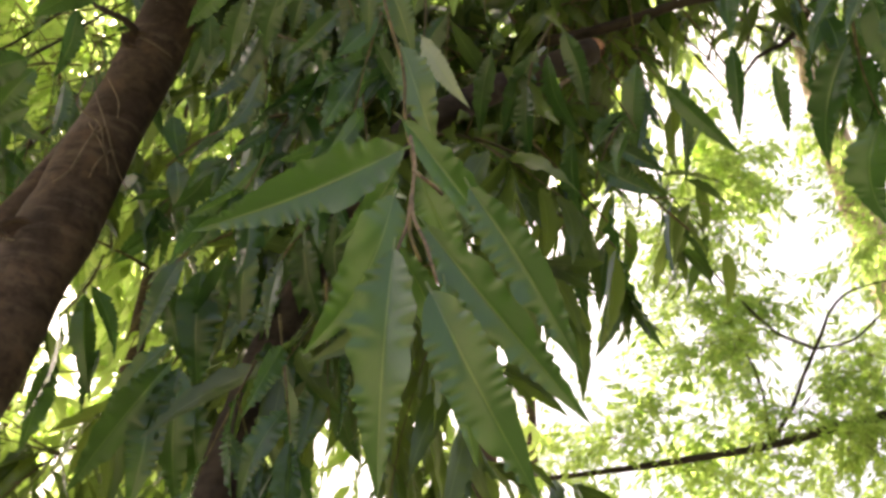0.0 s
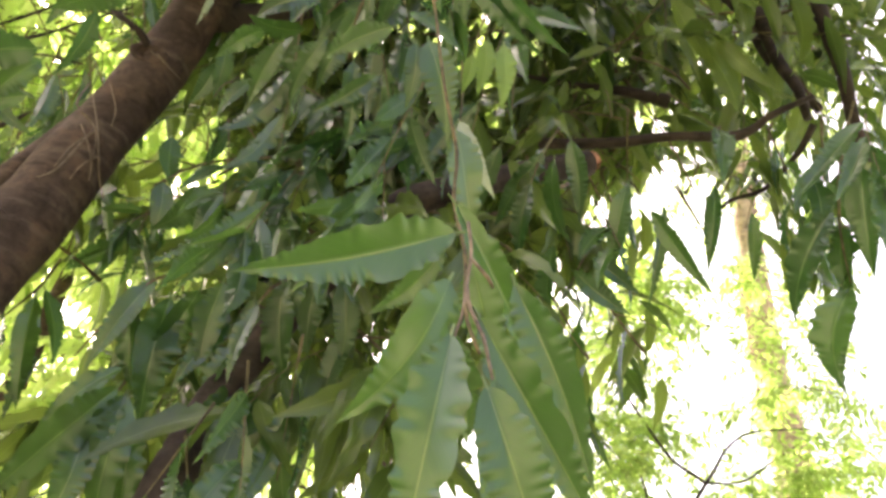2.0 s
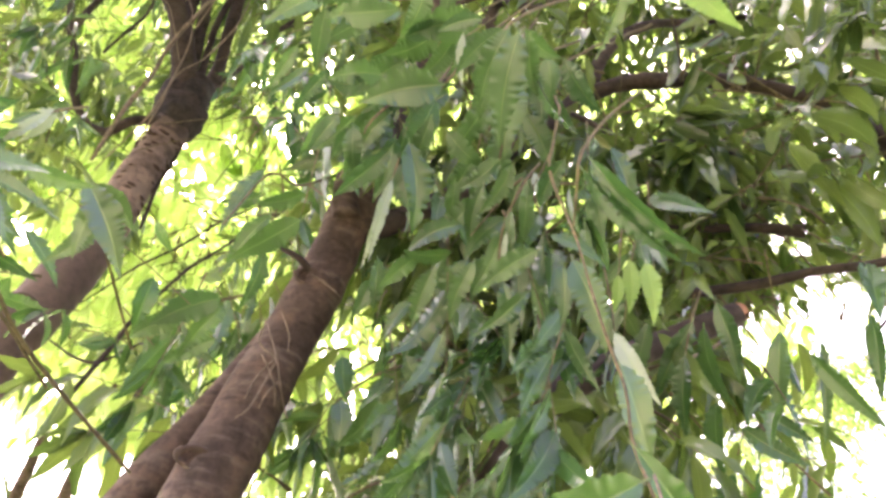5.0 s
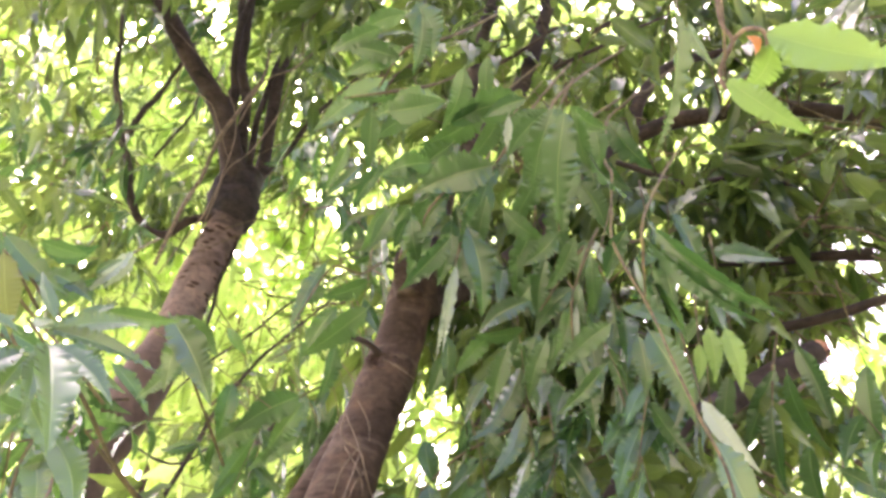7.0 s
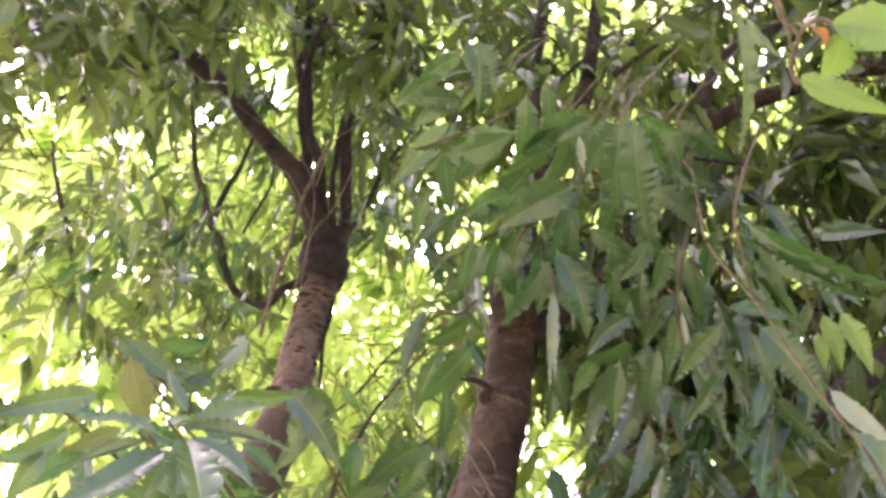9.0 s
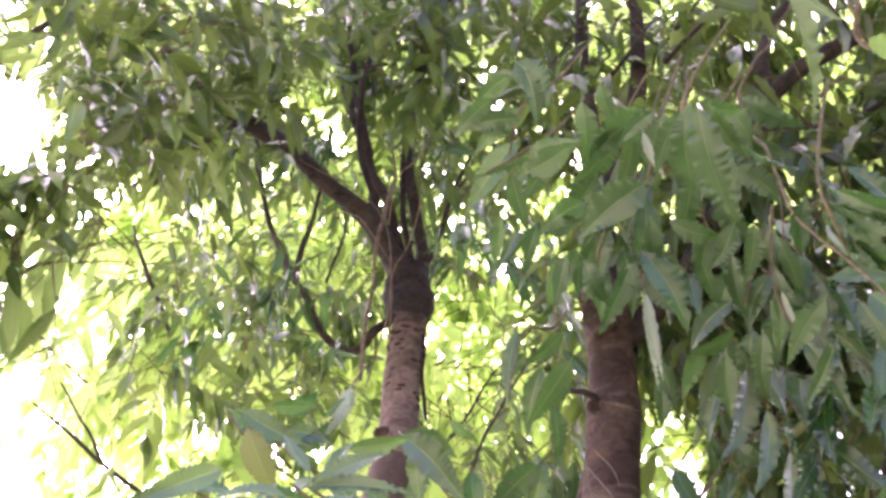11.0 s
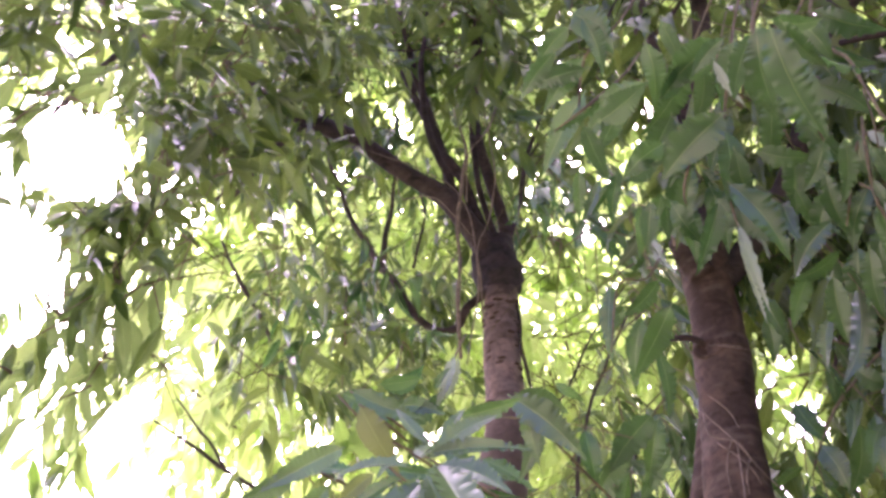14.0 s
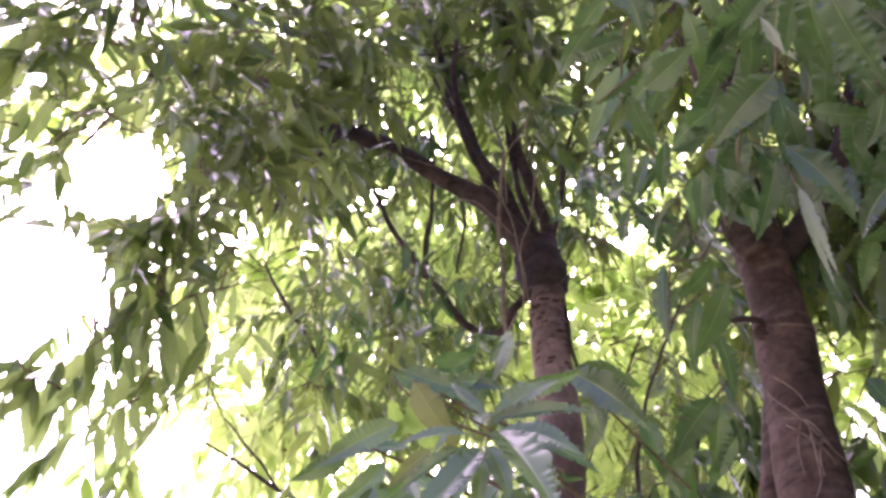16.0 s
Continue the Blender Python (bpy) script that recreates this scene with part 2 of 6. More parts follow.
def leaf_shape(along, across, waves, height, fold, droop, twist, width=0.24, seed=0, rim=1.8):
    """A lance-shaped leaf one unit long on +y, its upper side on +z, with a drawn-out tip and a frilled rim."""
    rnd = random.Random(seed)
    phase = rnd.random() * 6.28
    sway, bow = rnd.uniform(-0.06, 0.06), rnd.uniform(-0.05, 0.05)
    verts, faces, uvs = [], [], []
    for i in range(along + 1):
        v = i / along
        w = width * 0.5 * max(0.02, math.sin(math.pi * v ** 0.74) * (1.08 - 0.3 * v)) if 0 < i < along else width * 0.012
        for k in range(-across, across + 1):
            s = k / across
            edge = abs(s) ** rim
            shift = 0.05 * math.sin(9 * v + phase) + 0.025 * math.sin(21 * v + 3 * phase) + (0.45 / waves if s > 0 else 0)
            swell = 0.5 + 0.5 * math.sin(8 * v + 2 * phase + (2.0 if s > 0 else 0)) * math.cos(5 * v + phase)
            ripple = math.sin(waves * 6.283 * (v + shift) + phase) * min(1, 7 * v, 5 * (1 - v)) * swell
            x = s * w * (1 + 0.15 * ripple * edge + 0.02 * edge * math.sin(37 * v + 19 * phase + k))
            z = abs(s) * w * fold + height * width * edge * ripple
            a = twist * v
            x, z = x * math.cos(a) - z * math.sin(a), x * math.sin(a) + z * math.cos(a)
            x += sway * math.sin(3.14 * v) + bow * v * v
            b = droop * v
            y, z = (math.sin(b) / max(droop, 1e-3) if droop else v) + z * math.sin(b), z * math.cos(b) - (1 - math.cos(b)) / max(droop, 1e-3)
            verts.append((x, y, z))
            uvs.append((0.5 + s * 0.5, v))
    row = 2 * across + 1
    for i in range(along):
        for k in range(row - 1):
            a = i * row + k
            faces.append((a, a + 1, a + row + 1, a + row))
    return np.array(verts), faces, np.array(uvs)


def leaf_mesh(name, shape, mat, stalk=0.055):
    verts, faces, uvs = shape
    verts, faces, uvs = verts.tolist(), list(faces), uvs.tolist()
    n = len(verts)
    for y, r in ((-stalk, 0.008), (0.02, 0.009)):
        for k in range(4):
            verts.append((r * math.cos(k * 1.5708), y, r * math.sin(k * 1.5708) - 0.004))
            uvs.append((0.5, 0.0))
    for k in range(4):
        j = (k + 1) % 4
        faces.append((n + k, n + j, n + 4 + j, n + 4 + k))
    me = mesh_of(name, verts, faces, mat)
    layer = me.uv_layers.new(name="UVMap")
    idx = np.empty(len(me.loops), int)
    me.loops.foreach_get("vertex_index", idx)
    layer.data.foreach_set("uv", np.array(uvs)[idx].ravel())
    return me


def leaf_frame(base, axis, face, length):
    """The pose of a leaf: its foot, the way it points, the way its upper side looks, its length."""
    y = unit(axis)
    z = unit(np.asarray(face, float) - y * np.dot(face, y))
    x = np.cross(y, z)
    return Matrix(((x[0] * length, y[0] * length, z[0] * length, base[0]), (x[1] * length, y[1] * length, z[1] * length, base[1]),
                   (x[2] * length, y[2] * length, z[2] * length, base[2]), (0, 0, 0, 1)))


def leafy_mesh(name, frames, shapes, mat, rnd):
    """One mesh of many leaves."""
    vs, fs, us, count = [], [], [], 0
    for m in frames:
        verts, faces, uvs = shapes[rnd.randrange(len(shapes))]
        a = np.array(m)
        vs.append(verts @ a[:3, :3].T + a[:3, 3])
        fs.append(np.array(faces) + count)
        us.append(uvs)
        count += len(verts)
    vs, fs, us = np.vstack(vs), np.vstack(fs), np.vstack(us)
    me = bpy.data.meshes.new(name)
    me.vertices.add(len(vs))
    me.vertices.foreach_set("co", vs.astype(np.float32).ravel())
    me.loops.add(fs.size)
    me.loops.foreach_set("vertex_index", fs.astype(np.int32).ravel())
    me.polygons.add(len(fs))
    me.polygons.foreach_set("loop_start", np.arange(0, fs.size, 4, dtype=np.int32))
    me.polygons.foreach_set("use_smooth", np.ones(len(fs), bool))
    me.uv_layers.new(name="UVMap").data.foreach_set("uv", us[fs.ravel()].astype(np.float32).ravel())
    me.materials.append(mat)
    me.update(calc_edges=True)
    me.validate()
    return me


NEAR_SHAPES = [leaf_shape(72, 5, 8.2 + 1.2 * (k % 4), (0.1, 0.15, 0.12)[k % 3], 0.22 + 0.08 * (k % 3), (0.25, 0.6, 0.95, 0.4)[k % 4], (0.0, 0.35, -0.3)[k % 3], 0.235 + 0.02 * (k % 3), k, 2.8) for k in range(8)]
MID_SHAPES = [leaf_shape(18, 1, 4.2 + 0.9 * (k % 3), (0.09, 0.16)[k % 2], 0.3 + 0.1 * (k % 2), (0.3, 0.8, 0.5, 1.0)[k % 4], (0.0, 0.5, -0.4)[k % 3], 0.2 + 0.025 * (k % 3), 20 + k) for k in range(8)]
FAR_SHAPES = [leaf_shape(5, 1, 1.5, 0.08, 0.4, (0.3, 0.9, 0.5)[k % 3], (0.0, 0.5, -0.5)[k % 3], 0.3, 40 + k) for k in range(6)]
TINY_SHAPES = [leaf_shape(3, 1, 1.0, 0.05, 0.4, (0.3, 0.9, 0.5)[k % 3], 0.0, 0.32, 50 + k) for k in range(3)]
NEAR_LEAVES = [leaf_mesh("leaf", s, LEAF) for s in NEAR_SHAPES]


def spray(rnd, start, way, length, leaf, gap=0.028, droop=2.2, hang=0.7, tip=3):
    """A drooping twig and its leaves, left and right in turn: the twig's line and the leaves' frames."""
    p, h = np.array(start, float), unit(way)
    line, frames, turn, run, down = [p.copy()], [], rnd.choice((-1, 1)), 0.0, np.array((0, 0, -1.0))
    spin = rnd.uniform(-0.7, 0.7)
    while run < length:
        h = unit(h + down * droop * gap + np.array([rnd.gauss(0, 0.05) for _ in range(3)]))
        p = p + h * gap
        run += gap
        line.append(p.copy())
        side = np.cross(h, (0.25, 0.1, 1.0))
        if np.linalg.norm(side) < 0.35:
            side = np.array((math.cos(spin * 4), math.sin(spin * 4), 0))
        side = unit(side)
        lift = unit(np.cross(side, h))
        if run > length * 0.12:
            out = unit(side * turn * 0.9 + h * rnd.uniform(0.35, 0.8) + down * hang * rnd.uniform(0.5, 1.4) + np.array([rnd.gauss(0, 0.18) for _ in range(3)]))
            face = lift + side * turn * 0.8 * hang + np.array([rnd.gauss(0, 0.35) for _ in range(3)])
            frames.append(leaf_frame(p + out * leaf * 0.05, out, face, leaf * rnd.uniform(0.65, 1.15)))
            turn = -turn
    for _ in range(tip):
        out = unit(h + np.array([rnd.gauss(0, 0.4) for _ in range(3)]) + down * 0.4)
        frames.append(leaf_frame(p, out, (rnd.gauss(0, 1), rnd.gauss(0, 1), 0.5), leaf * rnd.uniform(0.5, 1.0)))
    return line, frames


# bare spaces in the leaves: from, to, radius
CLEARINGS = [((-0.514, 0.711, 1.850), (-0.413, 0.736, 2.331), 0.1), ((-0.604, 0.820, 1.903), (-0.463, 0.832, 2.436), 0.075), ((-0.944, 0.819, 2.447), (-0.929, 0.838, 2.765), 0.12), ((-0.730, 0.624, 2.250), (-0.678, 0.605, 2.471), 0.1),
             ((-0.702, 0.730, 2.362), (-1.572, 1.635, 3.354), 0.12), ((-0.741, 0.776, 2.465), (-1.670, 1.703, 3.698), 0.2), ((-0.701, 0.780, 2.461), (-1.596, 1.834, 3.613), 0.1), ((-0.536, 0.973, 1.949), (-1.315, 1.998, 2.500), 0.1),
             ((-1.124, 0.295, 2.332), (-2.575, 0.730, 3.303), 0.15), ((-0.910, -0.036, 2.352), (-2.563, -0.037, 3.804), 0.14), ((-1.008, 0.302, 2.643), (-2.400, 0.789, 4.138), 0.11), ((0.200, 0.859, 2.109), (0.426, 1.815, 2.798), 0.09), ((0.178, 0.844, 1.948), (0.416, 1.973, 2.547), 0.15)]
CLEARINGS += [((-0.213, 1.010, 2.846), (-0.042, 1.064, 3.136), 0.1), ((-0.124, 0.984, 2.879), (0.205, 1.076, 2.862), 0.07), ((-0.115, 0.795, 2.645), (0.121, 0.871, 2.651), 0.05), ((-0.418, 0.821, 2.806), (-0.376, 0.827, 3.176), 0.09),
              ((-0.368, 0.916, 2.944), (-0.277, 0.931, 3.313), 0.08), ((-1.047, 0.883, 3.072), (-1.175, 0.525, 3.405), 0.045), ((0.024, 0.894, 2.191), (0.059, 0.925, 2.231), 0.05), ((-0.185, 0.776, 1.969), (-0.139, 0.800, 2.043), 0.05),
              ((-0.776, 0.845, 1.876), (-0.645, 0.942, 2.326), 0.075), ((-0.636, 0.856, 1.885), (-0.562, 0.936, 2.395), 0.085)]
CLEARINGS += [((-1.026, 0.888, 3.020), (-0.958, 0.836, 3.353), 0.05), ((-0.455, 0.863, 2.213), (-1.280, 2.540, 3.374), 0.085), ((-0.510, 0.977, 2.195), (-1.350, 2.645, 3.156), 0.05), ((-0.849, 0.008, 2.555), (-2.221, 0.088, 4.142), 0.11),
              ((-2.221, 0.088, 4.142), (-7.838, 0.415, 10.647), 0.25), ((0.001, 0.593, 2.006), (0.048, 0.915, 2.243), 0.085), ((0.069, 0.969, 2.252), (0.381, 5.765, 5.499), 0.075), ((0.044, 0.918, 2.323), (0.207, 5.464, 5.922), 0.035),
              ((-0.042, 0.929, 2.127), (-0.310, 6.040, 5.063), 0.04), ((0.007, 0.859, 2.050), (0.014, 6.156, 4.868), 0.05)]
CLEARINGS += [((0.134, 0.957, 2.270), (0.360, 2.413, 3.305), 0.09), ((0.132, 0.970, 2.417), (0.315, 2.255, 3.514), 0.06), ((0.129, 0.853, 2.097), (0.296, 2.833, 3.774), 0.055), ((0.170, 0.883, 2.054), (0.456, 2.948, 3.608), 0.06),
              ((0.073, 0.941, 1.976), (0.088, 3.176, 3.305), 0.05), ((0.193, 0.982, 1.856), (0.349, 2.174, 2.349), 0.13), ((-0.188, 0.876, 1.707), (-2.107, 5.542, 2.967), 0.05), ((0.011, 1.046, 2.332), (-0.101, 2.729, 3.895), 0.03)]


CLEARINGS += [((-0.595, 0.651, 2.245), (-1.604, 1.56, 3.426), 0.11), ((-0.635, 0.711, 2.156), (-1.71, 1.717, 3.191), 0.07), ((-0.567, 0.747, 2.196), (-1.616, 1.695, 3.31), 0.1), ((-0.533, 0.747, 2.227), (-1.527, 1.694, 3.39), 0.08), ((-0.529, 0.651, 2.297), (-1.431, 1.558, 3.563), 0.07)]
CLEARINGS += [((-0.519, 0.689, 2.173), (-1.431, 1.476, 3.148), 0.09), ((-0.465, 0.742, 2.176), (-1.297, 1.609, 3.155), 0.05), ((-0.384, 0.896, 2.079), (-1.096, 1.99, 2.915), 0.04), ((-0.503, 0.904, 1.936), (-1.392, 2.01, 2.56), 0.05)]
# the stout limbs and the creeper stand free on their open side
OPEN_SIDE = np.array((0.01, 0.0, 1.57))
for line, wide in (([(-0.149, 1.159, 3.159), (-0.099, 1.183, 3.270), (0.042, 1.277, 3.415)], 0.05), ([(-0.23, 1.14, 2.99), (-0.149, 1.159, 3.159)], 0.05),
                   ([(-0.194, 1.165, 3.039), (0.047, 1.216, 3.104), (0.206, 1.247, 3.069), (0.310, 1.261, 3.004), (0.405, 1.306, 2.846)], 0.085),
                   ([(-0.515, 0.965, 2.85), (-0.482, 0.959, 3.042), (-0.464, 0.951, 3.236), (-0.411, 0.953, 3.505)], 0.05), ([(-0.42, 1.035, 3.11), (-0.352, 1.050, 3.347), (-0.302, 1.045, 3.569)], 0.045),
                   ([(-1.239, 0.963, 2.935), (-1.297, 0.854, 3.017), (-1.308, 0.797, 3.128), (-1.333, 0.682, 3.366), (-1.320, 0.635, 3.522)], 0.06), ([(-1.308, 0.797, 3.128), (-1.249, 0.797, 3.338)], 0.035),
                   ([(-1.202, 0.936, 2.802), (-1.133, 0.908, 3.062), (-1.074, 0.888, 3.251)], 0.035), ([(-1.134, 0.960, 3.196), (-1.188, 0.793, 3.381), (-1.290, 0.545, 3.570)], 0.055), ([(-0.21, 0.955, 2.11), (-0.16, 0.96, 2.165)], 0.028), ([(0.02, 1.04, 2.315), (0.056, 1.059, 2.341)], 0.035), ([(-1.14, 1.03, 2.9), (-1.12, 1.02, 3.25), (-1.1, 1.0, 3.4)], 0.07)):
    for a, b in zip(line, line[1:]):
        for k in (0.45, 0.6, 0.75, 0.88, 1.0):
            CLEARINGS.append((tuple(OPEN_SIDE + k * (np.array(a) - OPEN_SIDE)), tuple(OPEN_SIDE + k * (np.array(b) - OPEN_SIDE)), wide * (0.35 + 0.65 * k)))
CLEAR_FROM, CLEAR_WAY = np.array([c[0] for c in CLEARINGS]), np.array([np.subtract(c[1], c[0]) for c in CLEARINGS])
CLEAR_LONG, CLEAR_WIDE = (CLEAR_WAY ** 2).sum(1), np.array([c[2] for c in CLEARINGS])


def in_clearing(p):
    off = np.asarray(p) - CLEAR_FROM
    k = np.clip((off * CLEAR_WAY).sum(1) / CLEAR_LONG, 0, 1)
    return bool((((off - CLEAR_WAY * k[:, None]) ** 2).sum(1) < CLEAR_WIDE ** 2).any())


def foliage(parent, seed, clouds, leaf, mat, shapes, length=0.24, gap=0.028, hang=0.9, name="foliage", wide=0.002, twigs=True):
    """Boughs that fan out from the centre of each cloud (centre, radius, sprays), with drooping sprays along them: one mesh of leaves, one of twigs."""
    rnd = random.Random(seed)
    frames, tv, tf = [], [], []

    def twig(line, thick):
        v, f = tube_arrays(line, [thick, thick * 0.45], 4, 0.25, 0)
        tf.extend(tuple(i + len(tv) for i in face) for face in f)
        tv.extend(v)

    for centre, radius, count in clouds:
        left = count
        while left > 0:
            a, up = rnd.uniform(0, 6.283), rnd.uniform(-0.75, 1.0)
            way = unit((math.cos(a), math.sin(a), up))
            reach = radius * rnd.uniform(0.55, 1.1)
            foot = np.array(centre) + way * radius * rnd.uniform(0.0, 0.35)
            bend = np.array((rnd.gauss(0, 0.15), rnd.gauss(0, 0.15), -0.3)) * reach
            line = [foot + way * reach * k / 4 + bend * (k / 4) ** 2 for k in range(5)]
            if twigs:
                twig(line, wide * 2.2)
            for _ in range(min(left, rnd.randint(4, 8))):
                k = rnd.uniform(0.8, 4)
                start = line[int(k)] * (1 - k % 1) + line[min(4, int(k) + 1)] * (k % 1)
                out = unit(way * 0.7 + np.array([rnd.gauss(0, 0.7) for _ in range(3)]))
                path, fr = spray(rnd, start, out, length * rnd.uniform(0.5, 1.3), leaf, gap, hang=hang)
                left -= 1
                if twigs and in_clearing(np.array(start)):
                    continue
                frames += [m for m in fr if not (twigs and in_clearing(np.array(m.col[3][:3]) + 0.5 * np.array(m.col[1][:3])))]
                if twigs:
                    twig(path[::3] if len(path) > 6 else path, wide)
    tagged(under(new(name, leafy_mesh(name, frames, shapes, mat, rnd)), parent), kind="stuff")
    if twigs:
        tagged(under(new("twig_work", mesh_of("twig_work", tv, tf, TWIG)), parent), kind="stuff")
    return len(frames)


def hanging_twig(parent, seed, start, way, length, leaf, gap=0.03, droop=2.4, hang=0.8, wide=0.0024, meshes=None, tip=3, name="hanging_twig"):
    """A twig whose leaves are pieces of their own."""
    rnd = random.Random(seed)
    line, frames = spray(rnd, start, way, length, leaf, gap, droop, hang, tip)
    v, f = tube_arrays((line[::3] + [line[-1]] if (len(line) - 1) % 3 else line[::3]), [wide, wide * 0.45], 6, 0.03, 0.1)
    twig = under(new(name, mesh_of(name, v, f, TWIG)), parent)
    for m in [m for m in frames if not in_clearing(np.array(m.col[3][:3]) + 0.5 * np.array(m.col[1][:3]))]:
        ob = under(new("leaf", (meshes or NEAR_LEAVES)[rnd.randrange(len(meshes or NEAR_LEAVES))]), twig)
        ob.matrix_basis = m
    return twig


def placed_leaf(parent, mesh, foot, tip, face, broad=1.0, label=""):
    """A leaf from its foot to its tip, looking towards face."""
    foot, tip = np.array(foot), np.array(tip)
    ob = under(new("leaf", mesh), parent, label)
    ob.matrix_basis = leaf_frame(foot, tip - foot, np.array(face), np.linalg.norm(tip - foot)) @ Matrix.Diagonal((broad, 1, 1, 1))
    return ob


# ---- ground ----
ring = [(0, 0, 0)]
rings, spokes = 26, 48
for i in range(1, rings + 1):
    r = 0.35 * 1.42 ** i
    for k in range(spokes):
        a = 6.28318 * k / spokes
        x, y = r * math.cos(a), r * math.sin(a)
        ring.append((x, y, 0.05 * noise.noise(Vector((x * 0.7, y * 0.7, 3.0))) if r < 40 else 0.0))
faces = [(0, 1 + k, 1 + (k + 1) % spokes) for k in range(spokes)]
for i in range(rings - 1):
    for k in range(spokes):
        a, b = 1 + i * spokes + k, 1 + i * spokes + (k + 1) % spokes
        faces.append((a, a + spokes, b + spokes, b))
tagged(new("ground", mesh_of("ground", ring, faces, SOIL)), "thin grass on brown soil under the trees", "ground", kind="structure")

# ---- the brown tree with the forked trunk ----
tree_a = thing("tree", "brown-barked tree with a forked leaning trunk and long wavy leaves", "tree", "long-leaved trees")
A_FORK = (-0.512, 0.905, 2.577)
limb("trunk", [(-0.66, 0.72, -0.05), (-0.655, 0.74, 0.9), (-0.63, 0.79, 1.6), (-0.623, 0.856, 1.885), (-0.622, 0.899, 2.037), (-0.612, 0.916, 2.147), (-0.562, 0.936, 2.395), A_FORK],
     [0.07, 0.058, 0.052, 0.049, 0.047, 0.045, 0.041, 0.039], tree_a, BARK, "brown bark with knots and rings", 20, 0.02, 0.07)
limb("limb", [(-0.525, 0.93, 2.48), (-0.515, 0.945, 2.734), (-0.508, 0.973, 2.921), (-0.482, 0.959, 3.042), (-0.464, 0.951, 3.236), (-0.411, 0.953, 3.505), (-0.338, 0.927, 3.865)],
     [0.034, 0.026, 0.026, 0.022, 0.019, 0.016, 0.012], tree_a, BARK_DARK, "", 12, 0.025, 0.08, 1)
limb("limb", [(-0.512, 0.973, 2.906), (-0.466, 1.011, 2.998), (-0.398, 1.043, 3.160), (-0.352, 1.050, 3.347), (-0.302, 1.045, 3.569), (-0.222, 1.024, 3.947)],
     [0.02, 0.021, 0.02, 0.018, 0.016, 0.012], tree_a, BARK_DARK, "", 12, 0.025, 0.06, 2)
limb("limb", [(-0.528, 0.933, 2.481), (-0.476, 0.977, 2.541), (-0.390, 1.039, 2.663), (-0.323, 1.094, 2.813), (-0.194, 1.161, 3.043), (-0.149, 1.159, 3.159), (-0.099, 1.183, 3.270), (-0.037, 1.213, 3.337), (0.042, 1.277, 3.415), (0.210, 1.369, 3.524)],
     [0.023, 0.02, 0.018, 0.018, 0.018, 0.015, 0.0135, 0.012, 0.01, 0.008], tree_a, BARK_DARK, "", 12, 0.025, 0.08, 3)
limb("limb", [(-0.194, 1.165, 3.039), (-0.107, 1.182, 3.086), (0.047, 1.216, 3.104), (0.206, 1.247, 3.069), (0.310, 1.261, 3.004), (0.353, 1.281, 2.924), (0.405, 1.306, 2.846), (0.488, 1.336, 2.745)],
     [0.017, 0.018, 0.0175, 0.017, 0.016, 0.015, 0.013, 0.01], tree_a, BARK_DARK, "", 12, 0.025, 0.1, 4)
limb("side_stem", [(-0.86, 0.78, -0.05), (-0.85, 0.81, 0.9), (-0.80, 0.85, 1.6), (-0.760, 0.885, 1.90), (-0.73, 0.905, 2.02), (-0.692, 0.922, 2.11), (-0.658, 0.935, 2.20), (-0.622, 0.94, 2.29), (-0.578, 0.94, 2.38)],
     [0.05, 0.042, 0.037, 0.034, 0.032, 0.03, 0.027, 0.022, 0.012], tree_a, BARK, "slimmer stem grown against the trunk", 14, 0.025, 0.06, 5)
limb("stub", [(-0.57, 0.925, 2.359), (-0.573, 0.9, 2.368), (-0.581, 0.865, 2.371), (-0.6, 0.85, 2.382), (-0.615, 0.845, 2.396)], [0.0075, 0.006, 0.0042, 0.0035, 0.002], tree_a, BARK_DARK, "dry broken side shoot", 8, 0.012, 0.2, 6)

# ---- the tree with the spotted pinkish trunk ----
tree_b = thing("tree", "tree with a pinkish spotted trunk and many upright boughs", "tree", "long-leaved trees")
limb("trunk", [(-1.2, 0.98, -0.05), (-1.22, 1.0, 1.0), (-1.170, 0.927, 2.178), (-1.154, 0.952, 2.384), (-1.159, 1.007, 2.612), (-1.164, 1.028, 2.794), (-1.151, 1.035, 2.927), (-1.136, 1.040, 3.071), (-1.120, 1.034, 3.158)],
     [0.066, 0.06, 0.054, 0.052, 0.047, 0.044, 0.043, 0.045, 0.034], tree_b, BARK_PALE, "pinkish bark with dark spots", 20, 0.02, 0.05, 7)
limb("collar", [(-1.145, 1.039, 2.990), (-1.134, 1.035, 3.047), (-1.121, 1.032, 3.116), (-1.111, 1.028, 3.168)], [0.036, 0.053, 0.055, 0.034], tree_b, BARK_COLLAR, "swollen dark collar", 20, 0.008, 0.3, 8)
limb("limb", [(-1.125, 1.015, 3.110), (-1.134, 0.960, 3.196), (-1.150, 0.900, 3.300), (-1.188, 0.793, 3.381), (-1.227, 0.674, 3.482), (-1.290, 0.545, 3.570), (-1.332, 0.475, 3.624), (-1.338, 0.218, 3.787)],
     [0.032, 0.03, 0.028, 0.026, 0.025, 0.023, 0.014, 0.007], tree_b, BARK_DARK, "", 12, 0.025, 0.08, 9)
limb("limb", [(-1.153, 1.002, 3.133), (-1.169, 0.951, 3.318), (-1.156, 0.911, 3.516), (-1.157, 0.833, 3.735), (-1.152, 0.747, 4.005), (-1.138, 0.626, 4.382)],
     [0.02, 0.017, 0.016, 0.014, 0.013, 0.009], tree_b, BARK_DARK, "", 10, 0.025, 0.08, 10)
